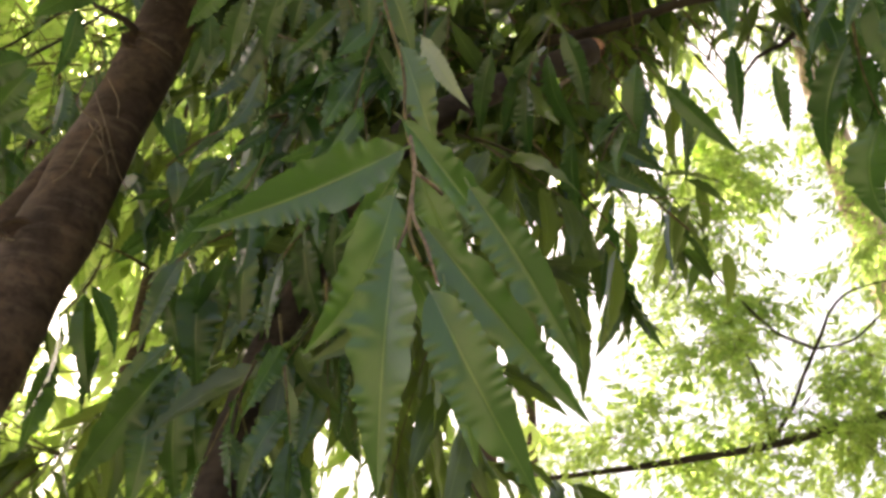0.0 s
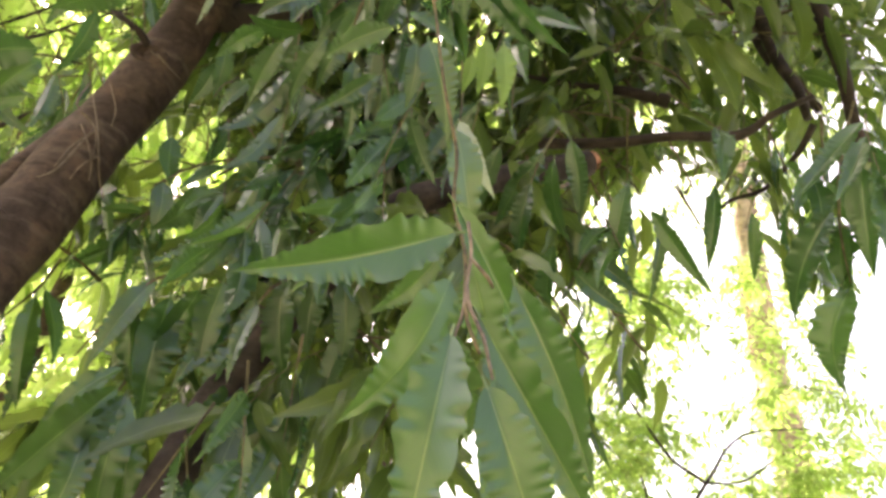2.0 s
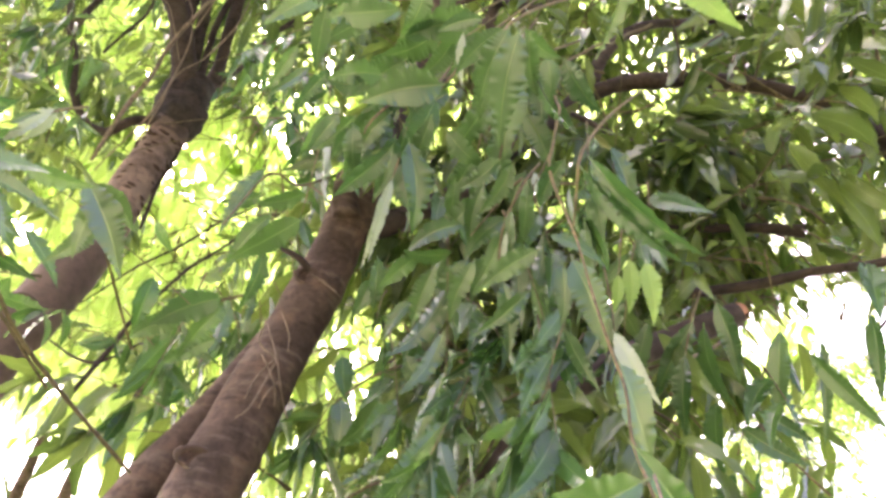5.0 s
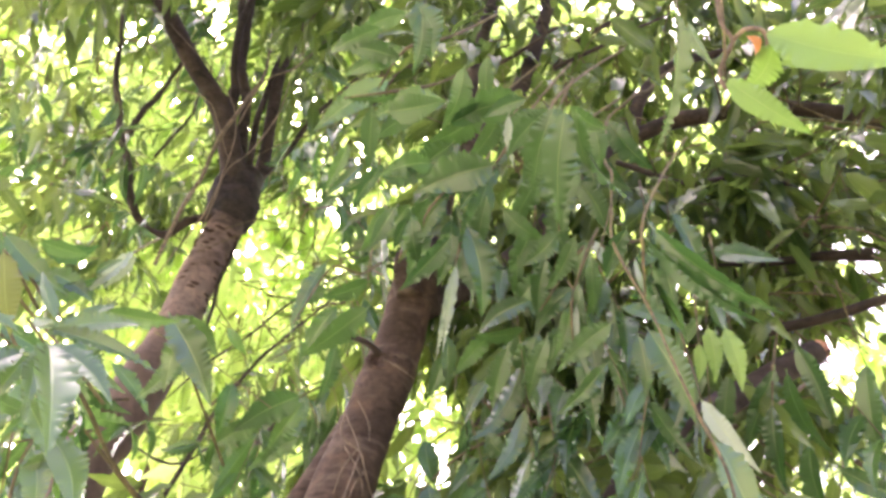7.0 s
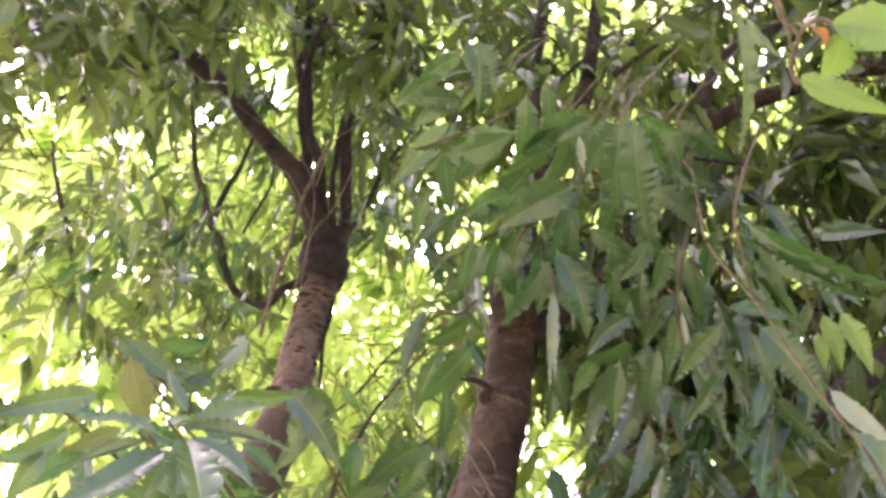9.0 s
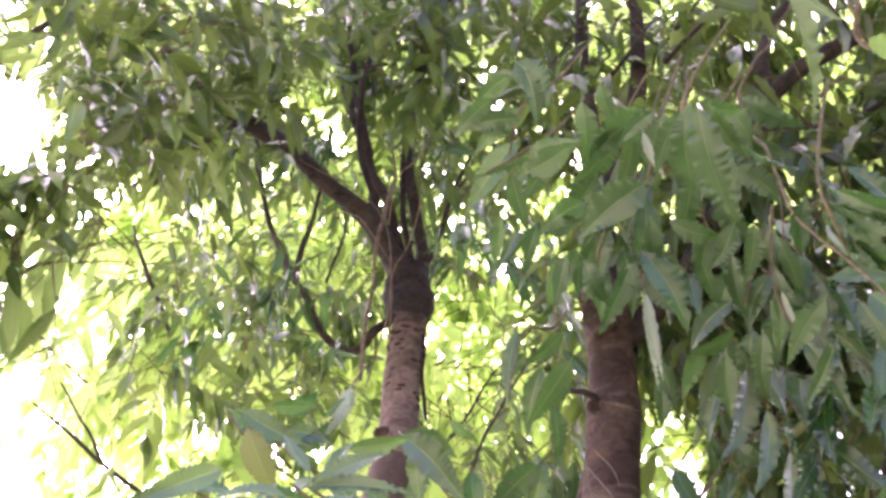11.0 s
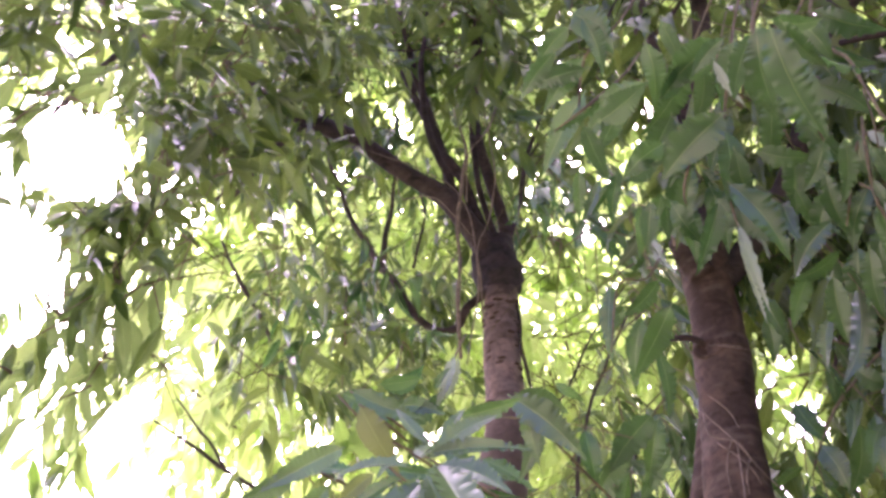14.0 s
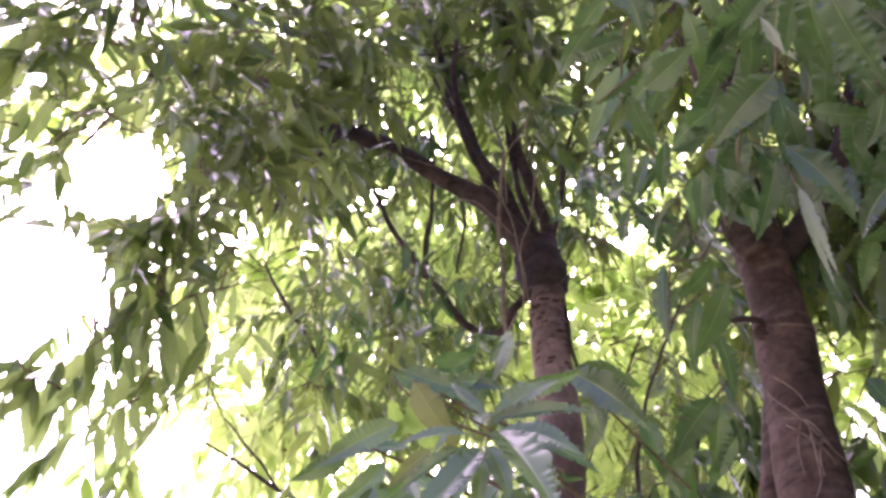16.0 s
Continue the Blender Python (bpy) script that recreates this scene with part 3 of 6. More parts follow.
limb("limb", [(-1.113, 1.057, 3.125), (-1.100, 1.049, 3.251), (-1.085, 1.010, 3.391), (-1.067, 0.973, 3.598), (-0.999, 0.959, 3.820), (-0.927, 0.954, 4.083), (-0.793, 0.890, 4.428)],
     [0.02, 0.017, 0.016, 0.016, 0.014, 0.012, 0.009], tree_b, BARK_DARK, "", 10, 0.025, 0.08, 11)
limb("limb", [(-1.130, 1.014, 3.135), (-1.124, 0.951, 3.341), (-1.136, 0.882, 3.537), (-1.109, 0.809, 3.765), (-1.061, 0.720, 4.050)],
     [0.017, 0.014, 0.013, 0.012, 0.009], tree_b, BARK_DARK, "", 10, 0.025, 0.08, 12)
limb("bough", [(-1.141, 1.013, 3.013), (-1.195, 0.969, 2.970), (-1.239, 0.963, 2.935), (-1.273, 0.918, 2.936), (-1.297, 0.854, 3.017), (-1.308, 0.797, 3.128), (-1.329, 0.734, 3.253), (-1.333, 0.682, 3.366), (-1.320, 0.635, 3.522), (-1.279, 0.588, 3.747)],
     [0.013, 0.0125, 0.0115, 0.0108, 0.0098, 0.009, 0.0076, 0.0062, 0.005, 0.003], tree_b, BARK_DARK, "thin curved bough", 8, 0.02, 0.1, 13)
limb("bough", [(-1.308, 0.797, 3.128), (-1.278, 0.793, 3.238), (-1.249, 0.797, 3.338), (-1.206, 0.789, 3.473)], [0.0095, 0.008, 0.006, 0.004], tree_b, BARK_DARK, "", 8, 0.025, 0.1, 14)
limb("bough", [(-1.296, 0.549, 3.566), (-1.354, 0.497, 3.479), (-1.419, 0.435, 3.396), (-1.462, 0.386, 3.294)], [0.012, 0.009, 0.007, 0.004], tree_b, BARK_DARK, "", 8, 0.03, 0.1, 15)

# ---- the low tree with the sawn-off bough ----
tree_c = thing("tree", "low leaning tree with a sawn-off bough and drooping leaves", "tree", "long-leaved trees")
limb("trunk", [(-0.5, 0.75, -0.05), (-0.45, 0.78, 0.8), (-0.361, 0.938, 1.717), (-0.360, 0.961, 1.795), (-0.350, 0.972, 1.872), (-0.278, 0.965, 2.015), (-0.187, 0.946, 2.141), (-0.098, 0.979, 2.220), (-0.028, 1.017, 2.277), (0.052, 1.058, 2.338)],
     [0.045, 0.034, 0.025, 0.023, 0.022, 0.02, 0.02, 0.019, 0.018, 0.018], tree_c, BARK_DARK, "", 14, 0.02, 0.08, 16)
limb("cut_face", [(0.050, 1.057, 2.338), (0.056, 1.059, 2.341)], [0.0165, 0.016], tree_c, CUT, "reddish sawn end of a bough", 14, 0.02, 0.05, 17)
limb("twig", [(-0.044, 0.979, 2.196), (-0.013, 0.985, 2.222), (0.012, 1.005, 2.246), (0.034, 1.023, 2.272)], [0.004, 0.0035, 0.003, 0.002], tree_c, VINE, "", 6, 0.02, 0.2, 18)
limb("bough", [(-0.025, 1.173, 2.479), (0.079, 1.149, 2.461), (0.188, 1.122, 2.448), (0.275, 1.106, 2.446), (0.317, 1.095, 2.476), (0.382, 1.081, 2.513)], [0.009, 0.009, 0.008, 0.007, 0.006, 0.004], tree_c, BARK_DARK, "", 8, 0.03, 0.12, 19)

# ---- bark details ----
def knot(parent, place, face, width, label=""):
    """An eye-shaped ridge of bark round a sunken dark scar."""
    verts, faces, ring, tube = [], [], 18, 6
    for i in range(ring):
        a = 6.28318 * i / ring
        for k in range(tube):
            b = 6.28318 * k / tube
            r = 1.0 + 0.24 * math.cos(b) * (1.2 + 0.4 * math.sin(a))
            verts.append((r * math.cos(a) * width * 0.5, r * math.sin(a) * width * 0.3, 0.13 * width * math.sin(b) + 0.02 * width * math.sin(5 * a)))
            faces.append((i * tube + k, ((i + 1) % ring) * tube + k, ((i + 1) % ring) * tube + (k + 1) % tube, i * tube + (k + 1) % tube))
    ob = under(new("knot", mesh_of("knot", verts, faces, BARK)), parent, label)
    z = unit(face)
    x = unit(np.cross((0, 0, 1), z))
    y = np.cross(z, x)
    ob.matrix_basis = Matrix(((x[0], y[0], z[0], place[0]), (x[1], y[1], z[1], place[1]), (x[2], y[2], z[2], place[2]), (0, 0, 0, 1)))
    verts, faces = [(0, 0, 0.02 * width)], []
    for i in range(12):
        a = 6.28318 * i / 12
        verts.append((0.42 * width * math.cos(a), 0.26 * width * math.sin(a), 0.05 * width))
        faces.append((0, 1 + i, 1 + (i + 1) % 12))
    scar = under(new("scar", mesh_of("scar", verts, faces, LENTICEL)), ob)
    return ob


trunk_a = [o for o in tree_a.children if o.name.startswith("trunk")][0]
trunk_b = [o for o in tree_b.children if o.name.startswith("trunk")][0]
TO_EYE = (0.62, -0.9, -0.35)
knot(trunk_a, (-0.623, 0.849, 2.027), (0.5, -0.9, -0.1), 0.042, "eye-shaped knot")
knot(trunk_a, (-0.561, 0.898, 2.357), (0.45, -0.9, -0.1), 0.044, "eye-shaped knot")
knot(trunk_a, (-0.535, 0.915, 2.44), (0.6, -0.8, -0.1), 0.032)
knot(trunk_a, (-0.592, 0.882, 2.078), (0.6, -0.8, -0.1), 0.03)
knot(trunk_a, (-0.590, 0.899, 2.222), (0.55, -0.85, -0.1), 0.026)
knot(trunk_b, (-1.124, 0.897, 2.376), TO_EYE, 0.042, "dark sunken scar")
knot(trunk_b, (-1.151, 0.957, 2.644), (0.4, -1.0, -0.3), 0.03, "dark sunken scar")
for line in ([(-0.555, 0.888, 2.354), (-0.540, 0.902, 2.350), (-0.526, 0.923, 2.345)], [(-0.628, 0.840, 2.010), (-0.612, 0.853, 2.010), (-0.595, 0.868, 2.007)], [(-0.577, 0.872, 2.273), (-0.563, 0.887, 2.242), (-0.557, 0.887, 2.211)],
             [(-0.561, 0.821, 2.220), (-0.557, 0.815, 2.175), (-0.535, 0.834, 2.158), (-0.529, 0.848, 2.122)], [(-0.535, 0.834, 2.158), (-0.537, 0.823, 2.112), (-0.540, 0.813, 2.072), (-0.550, 0.805, 2.054)],
             [(-0.525, 0.863, 2.322), (-0.499, 0.896, 2.309)]) + ([(-0.601, 0.883, 2.261), (-0.572, 0.886, 2.202), (-0.565, 0.9, 2.171), (-0.565, 0.921, 2.151), (-0.566, 0.946, 2.138)], [(-0.572, 0.886, 2.202), (-0.587, 0.877, 2.167), (-0.592, 0.871, 2.126)], [(-0.565, 0.9, 2.171), (-0.574, 0.89, 2.144), (-0.576, 0.886, 2.119)], [(-0.59, 0.876, 2.201), (-0.577, 0.884, 2.18), (-0.568, 0.899, 2.156), (-0.567, 0.907, 2.135)]):
    limb("rootlet", line, [0.0014] * (len(line) - 1) + [0.0007], trunk_a, VINE, "", 5, 0.012, 0.3, 50)
limb("torn_stub", [(-0.526, 0.895, 2.473), (-0.531, 0.884, 2.528), (-0.535, 0.872, 2.558)], [0.026, 0.022, 0.012], tree_a, BARK, "short torn stub beside the fork", 10, 0.012, 0.25, 51)
limb("torn_wood", [(-0.532, 0.860, 2.534), (-0.527, 0.856, 2.549), (-0.522, 0.853, 2.560)], [0.003, 0.004, 0.0015], tree_a, VINE, "pale splinter of torn wood", 6, 0.01, 0.3, 52)

rnd = random.Random(5)
dot_v, dot_f = [], []
for i in range(6):
    for k in range(9):
        a, b = math.pi * i / 5 - math.pi / 2, 6.28318 * k / 9
        dot_v.append((math.cos(a) * math.cos(b), math.cos(a) * math.sin(b) * 0.42, math.sin(a) * 0.3))
        if i < 5:
            dot_f.append((i * 9 + k, i * 9 + (k + 1) % 9, (i + 1) * 9 + (k + 1) % 9, (i + 1) * 9 + k))
dot = mesh_of("lenticel", dot_v, dot_f, LENTICEL)
B_LOW, B_HIGH = np.array((-1.172, 1.026, 2.678)), np.array((-1.147, 1.035, 2.961))
for k in range(46):
    s = rnd.random()
    turn = math.atan2(-0.75, 0.68) + rnd.uniform(-1.35, 1.35)
    out = np.array((math.cos(turn), math.sin(turn), 0.0))
    ob = under(new("lenticel", dot), trunk_b)
    x, z = np.cross((0, 0, 1), out), out
    size = rnd.uniform(0.005, 0.0125)
    at = B_LOW * (1 - s) + B_HIGH * s + out * 0.045
    y = np.array((0, 0, 1.0))
    ob.matrix_basis = Matrix(((x[0] * size, y[0] * size, z[0] * size, at[0]), (x[1] * size, y[1] * size, z[1] * size, at[1]), (x[2] * size, y[2] * size, z[2] * size, at[2]), (0, 0, 0, 1)))

# ---- thin boughs and a hanging creeper ----
limb("creeper", [(-1.202, 0.936, 2.802), (-1.177, 0.923, 2.898), (-1.133, 0.908, 3.062), (-1.074, 0.888, 3.251), (-1.042, 0.902, 3.392), (-1.032, 0.869, 3.539)], [0.004, 0.0045, 0.005, 0.005, 0.0045, 0.003], tree_b, VINE, "pale dry creeper hanging beside the trunk", 7, 0.03, 0.15, 53)
limb("creeper", [(-1.149, 0.975, 2.899), (-1.127, 0.962, 2.987), (-1.111, 0.951, 3.107), (-1.109, 0.915, 3.280), (-1.131, 0.835, 3.347), (-1.187, 0.686, 3.403)], [0.0025, 0.0025, 0.002, 0.002, 0.002, 0.001], tree_b, VINE, "", 6, 0.03, 0.15, 54)
limb("bough", [(-1.109, 1.055, 2.977), (-1.118, 1.059, 2.842), (-1.125, 1.065, 2.748), (-1.126, 1.068, 2.710)], [0.006, 0.005, 0.004, 0.002], tree_b, BARK_DARK, "", 6, 0.03, 0.15, 55)
limb("bough", [(-1.024, 0.990, 2.232), (-1.028, 1.052, 2.406), (-1.013, 1.094, 2.566), (-0.983, 1.157, 2.702), (-0.961, 1.194, 2.782), (-0.924, 1.268, 2.927)], [0.005, 0.0045, 0.004, 0.0036, 0.003, 0.002], tree_b, BARK_DARK, "", 7, 0.03, 0.12, 56)
limb("bough", [(-2.122, 0.860, 3.489), (-2.081, 0.769, 3.573), (-2.040, 0.668, 3.652), (-2.054, 0.605, 3.801)], [0.008, 0.009, 0.007, 0.004], tree_b, BARK_DARK, "", 6, 0.05, 0.12, 57)
limb("bough", [(-2.403, 0.592, 3.248), (-2.402, 0.715, 3.198), (-2.396, 0.860, 3.130), (-2.377, 0.999, 3.073)], [0.004, 0.006, 0.007, 0.008], tree_b, BARK_DARK, "", 6, 0.05, 0.12, 58)
limb("bough", [(-2.344, 0.634, 3.315), (-2.369, 0.745, 3.232), (-2.396, 0.860, 3.130)], [0.003, 0.005, 0.006], tree_b, BARK_DARK, "", 6, 0.05, 0.12, 59)
limb("bough", [(-1.417, -0.059, 3.255), (-1.358, -0.014, 3.366), (-1.298, 0.025, 3.470), (-1.245, 0.093, 3.620), (-1.069, 0.227, 3.817)], [0.004, 0.007, 0.009, 0.011, 0.014], tree_b, BARK_DARK, "", 7, 0.04, 0.12, 60)
limb("bough", [(-1.282, 1.150, 2.590), (-1.182, 1.163, 2.690), (-1.092, 1.175, 2.766), (-1.033, 1.212, 2.863), (-0.916, 1.260, 2.980)], [0.0015, 0.0028, 0.003, 0.0028, 0.0015], tree_a, BARK_DARK, "", 6, 0.04, 0.12, 61)
limb("bough", [(0.322, 1.113, 2.750), (0.351, 1.139, 2.695), (0.389, 1.154, 2.630), (0.400, 1.162, 2.547)], [0.013, 0.012, 0.01, 0.007], tree_c, BARK_DARK, "", 8, 0.03, 0.12, 63)
limb("bough", [(0.373, 0.988, 2.703), (0.406, 1.042, 2.585), (0.430, 1.078, 2.502), (0.461, 1.114, 2.422), (0.493, 1.127, 2.309)], [0.012, 0.011, 0.0105, 0.009, 0.006], tree_c, BARK_DARK, "", 8, 0.03, 0.12, 64)
limb("bough", [(0.275, 1.383, 2.490), (0.310, 1.349, 2.523), (0.364, 1.323, 2.538), (0.405, 1.285, 2.566), (0.434, 1.235, 2.608)], [0.002, 0.004, 0.005, 0.006, 0.007], tree_c, BARK_DARK, "", 6, 0.03, 0.12, 65)
limb("bough", [(-0.202, 1.099, 2.905), (-0.161, 1.101, 2.869), (-0.077, 1.130, 2.825), (0.059, 1.156, 2.803), (0.169, 1.194, 2.727)], [0.006, 0.006, 0.006, 0.005, 0.003], tree_a, BARK_DARK, "", 6, 0.04, 0.12, 67)
limb("bough", [(-0.080, 1.206, 2.676), (0.015, 1.197, 2.645), (0.104, 1.187, 2.622), (0.188, 1.192, 2.605)], [0.003, 0.006, 0.009, 0.012], tree_a, BARK_DARK, "", 8, 0.04, 0.12, 68)

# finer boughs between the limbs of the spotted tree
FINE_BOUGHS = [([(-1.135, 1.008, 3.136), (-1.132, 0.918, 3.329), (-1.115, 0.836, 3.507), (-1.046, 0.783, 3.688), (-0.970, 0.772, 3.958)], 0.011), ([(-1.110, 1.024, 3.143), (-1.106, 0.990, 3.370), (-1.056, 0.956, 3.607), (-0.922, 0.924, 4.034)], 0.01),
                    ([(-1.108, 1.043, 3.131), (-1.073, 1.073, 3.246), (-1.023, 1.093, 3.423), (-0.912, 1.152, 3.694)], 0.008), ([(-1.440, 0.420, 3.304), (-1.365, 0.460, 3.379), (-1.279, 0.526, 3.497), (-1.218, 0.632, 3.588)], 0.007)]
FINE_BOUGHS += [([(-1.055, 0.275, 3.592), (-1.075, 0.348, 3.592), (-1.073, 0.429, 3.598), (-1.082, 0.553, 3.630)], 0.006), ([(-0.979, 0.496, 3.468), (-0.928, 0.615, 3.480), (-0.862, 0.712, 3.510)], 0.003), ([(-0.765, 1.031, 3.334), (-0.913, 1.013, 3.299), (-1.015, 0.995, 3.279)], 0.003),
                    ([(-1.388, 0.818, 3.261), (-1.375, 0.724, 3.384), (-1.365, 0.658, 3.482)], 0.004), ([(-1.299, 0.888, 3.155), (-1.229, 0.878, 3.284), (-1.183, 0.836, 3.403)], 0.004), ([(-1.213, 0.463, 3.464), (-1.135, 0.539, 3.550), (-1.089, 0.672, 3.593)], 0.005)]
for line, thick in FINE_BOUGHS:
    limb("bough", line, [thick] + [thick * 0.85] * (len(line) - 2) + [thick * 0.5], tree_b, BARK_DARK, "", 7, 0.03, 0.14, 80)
for line in ([(-1.213, 0.963, 2.802), (-1.155, 0.962, 2.934), (-1.095, 0.944, 3.068), (-1.022, 0.961, 3.242), (-0.967, 0.923, 3.422)], [(-1.170, 0.761, 3.318), (-1.185, 0.786, 3.256), (-1.132, 0.857, 3.257), (-1.092, 0.937, 3.102)],
             [(-1.087, 0.919, 3.232), (-1.025, 0.894, 3.348), (-0.941, 0.902, 3.391), (-0.860, 0.909, 3.488)], [(-0.990, 0.390, 3.489), (-1.033, 0.413, 3.438), (-1.072, 0.416, 3.391)]):
    limb("creeper", line, [0.0022] * (len(line) - 1) + [0.0012], tree_b, VINE, "", 5, 0.03, 0.2, 81)
# and of the brown tree
for line, thick in (([(-0.719, 0.912, 3.057), (-0.542, 0.852, 3.167), (-0.399, 0.865, 3.261)], 0.004), ([(-0.314, 1.044, 3.233), (-0.227, 1.020, 3.263), (-0.139, 1.052, 3.371)], 0.008), ([(-0.477, 0.963, 3.183), (-0.391, 0.968, 3.204), (-0.275, 0.981, 3.279)], 0.006),
                    ([(-0.532, 0.935, 2.932), (-0.463, 0.950, 2.908), (-0.393, 0.981, 2.882)], 0.004), ([(-0.278, 0.947, 3.067), (-0.175, 0.995, 3.172), (-0.037, 1.037, 3.274)], 0.005)):
    limb("bough", line, [thick] + [thick * 0.85] * (len(line) - 2) + [thick * 0.5], tree_a, BARK_DARK, "", 7, 0.03, 0.14, 82)

# ---- foliage of the three trees ----
foliage(tree_a, 11, [((-0.143, 1.258, 2.833), 0.3, 20), ((0.041, 1.199, 2.760), 0.3, 25), ((-0.030, 1.216, 2.591), 0.2, 16), ((0.012, 1.228, 3.009), 0.3, 18), ((-0.029, 1.248, 2.885), 0.28, 20),
                         ((-0.437, 1.142, 3.011), 0.25, 10), ((-0.126, 1.179, 3.535), 0.4, 18), ((0.288, 1.257, 3.590), 0.5, 28), ((-0.443, 1.010, 3.810), 0.5, 28), ((-0.737, 0.984, 3.625), 0.3, 11),
                         ((-0.354, 1.240, 2.642), 0.3, 20), ((-0.565, 1.356, 2.367), 0.3, 22), ((-0.354, 1.134, 3.528), 0.4, 25), ((-0.243, 1.236, 3.103), 0.35, 21)], 0.145, CROWN_LEAF, MID_SHAPES)
foliage(tree_a, 15, [((-0.632, 1.357, 2.819), 0.3, 21), ((-0.425, 1.422, 2.706), 0.3, 21), ((-0.694, 1.492, 2.641), 0.25, 15), ((-0.665, 1.371, 2.726), 0.25, 10), ((-0.545, 1.433, 2.551), 0.25, 13), ((-0.740, 1.500, 2.513), 0.25, 7), ((-1.271, 1.607, 3.212), 0.2, 9), ((-0.056, 1.874, 3.181), 0.28, 15), ((-0.202, 1.813, 3.078), 0.22, 8)],
             0.14, CROWN_LEAF, MID_SHAPES)
foliage(tree_b, 12, [((-1.044, 1.281, 3.682), 0.3, 16), ((-1.185, 1.428, 3.502), 0.22, 10), ((-0.944, 1.198, 3.899), 0.3, 10), ((-1.588, 0.845, 3.429), 0.4, 19), ((-1.587, 1.037, 3.173), 0.25, 10), ((-1.223, 0.522, 3.679), 0.4, 28), ((-1.246, 0.253, 3.361), 0.35, 25), ((-1.272, 0.205, 2.961), 0.25, 21), ((-1.260, 0.172, 2.691), 0.16, 11), ((-1.303, 0.256, 2.620), 0.12, 6),
                          ((-1.527, 0.404, 2.940), 0.2, 6), ((-1.054, 0.766, 3.808), 0.4, 31), ((-1.212, -0.019, 3.409), 0.35, 20), ((-1.016, 1.052, 3.941), 0.4, 21), ((-1.233, 1.421, 3.483), 0.25, 6)] + [
                          ((-1.090, 1.046, 3.917), 0.4, 17), ((-1.479, 0.735, 3.567), 0.35, 9), ((-1.273, 0.646, 4.205), 0.5, 28), ((-1.537, 0.396, 3.625), 0.4, 8), ((-1.185, -0.044, 3.057), 0.2, 10)], 0.12, CROWN_LEAF, MID_SHAPES)
foliage(tree_b, 18, [((-1.746, 1.736, 3.585), 0.3, 8), ((-2.095, 1.037, 3.739), 0.4, 8), ((-1.925, 1.384, 3.697), 0.35, 10), ((-2.197, 0.951, 3.356), 0.3, 4), ((-1.471, 1.778, 3.761), 0.3, 4), ((-1.928, 1.156, 3.826), 0.35, 11), ((-2.185, 0.897, 3.712), 0.4, 8),
                          ((-1.718, 1.853, 3.492), 0.25, 6), ((-2.347, 1.090, 3.426), 0.3, 4), ((-1.653, 1.974, 3.434), 0.3, 8), ((-2.183, 1.336, 3.464), 0.3, 8), ((-2.224, 1.428, 2.956), 0.28, 8), ((-1.936, 1.741, 3.025), 0.22, 5)], 0.12, CROWN_LEAF, MID_SHAPES, 0.3)
# the hanging sprays at the open end of the spotted tree
foliage(tree_b, 19, [((-1.084, -0.182, 3.03), 0.14, 5), ((-1.091, -0.063, 2.971), 0.13, 5), ((-1.013, 0.02, 3.086), 0.14, 5), ((-1.083, 0.119, 2.971), 0.13, 5), ((-1.181, -0.141, 2.96), 0.1, 3), ((-1.215, 0.105, 2.797), 0.12, 5), ((-1.24, 0.185, 2.689), 0.12, 5), ((-1.263, 0.118, 2.598), 0.1, 3), ((-1.202, 0.224, 2.86), 0.12, 5), ((-1.214, 0.021, 2.938), 0.08, 2), ((-1.337, 0.071, 2.511), 0.1, 3), ((-1.138, 0.258, 2.972), 0.12, 5), ((-1.015, 0.256, 3.12), 0.13, 5), ((-0.849, 0.471, 3.332), 0.15, 5), ((-0.91, 0.305, 3.285), 0.14, 5), ((-0.978, 0.105, 3.219), 0.14, 5)] + [
                          ((-1.405, -0.153, 3.288), 0.1, 3), ((-1.351, -0.036, 3.261), 0.1, 3), ((-1.332, 0.056, 3.291), 0.1, 3), ((-1.395, 0.151, 3.185), 0.1, 3), ((-1.409, -0.086, 3.175), 0.1, 3), ((-1.471, 0.087, 3.164), 0.1, 3), ((-1.610, 0.118, 3.036), 0.1, 3), ((-1.327, -0.211, 3.385), 0.1, 3), ((-1.516, 0.203, 3.130), 0.1, 3)], 0.115, CROWN_LEAF, MID_SHAPES, 0.22)
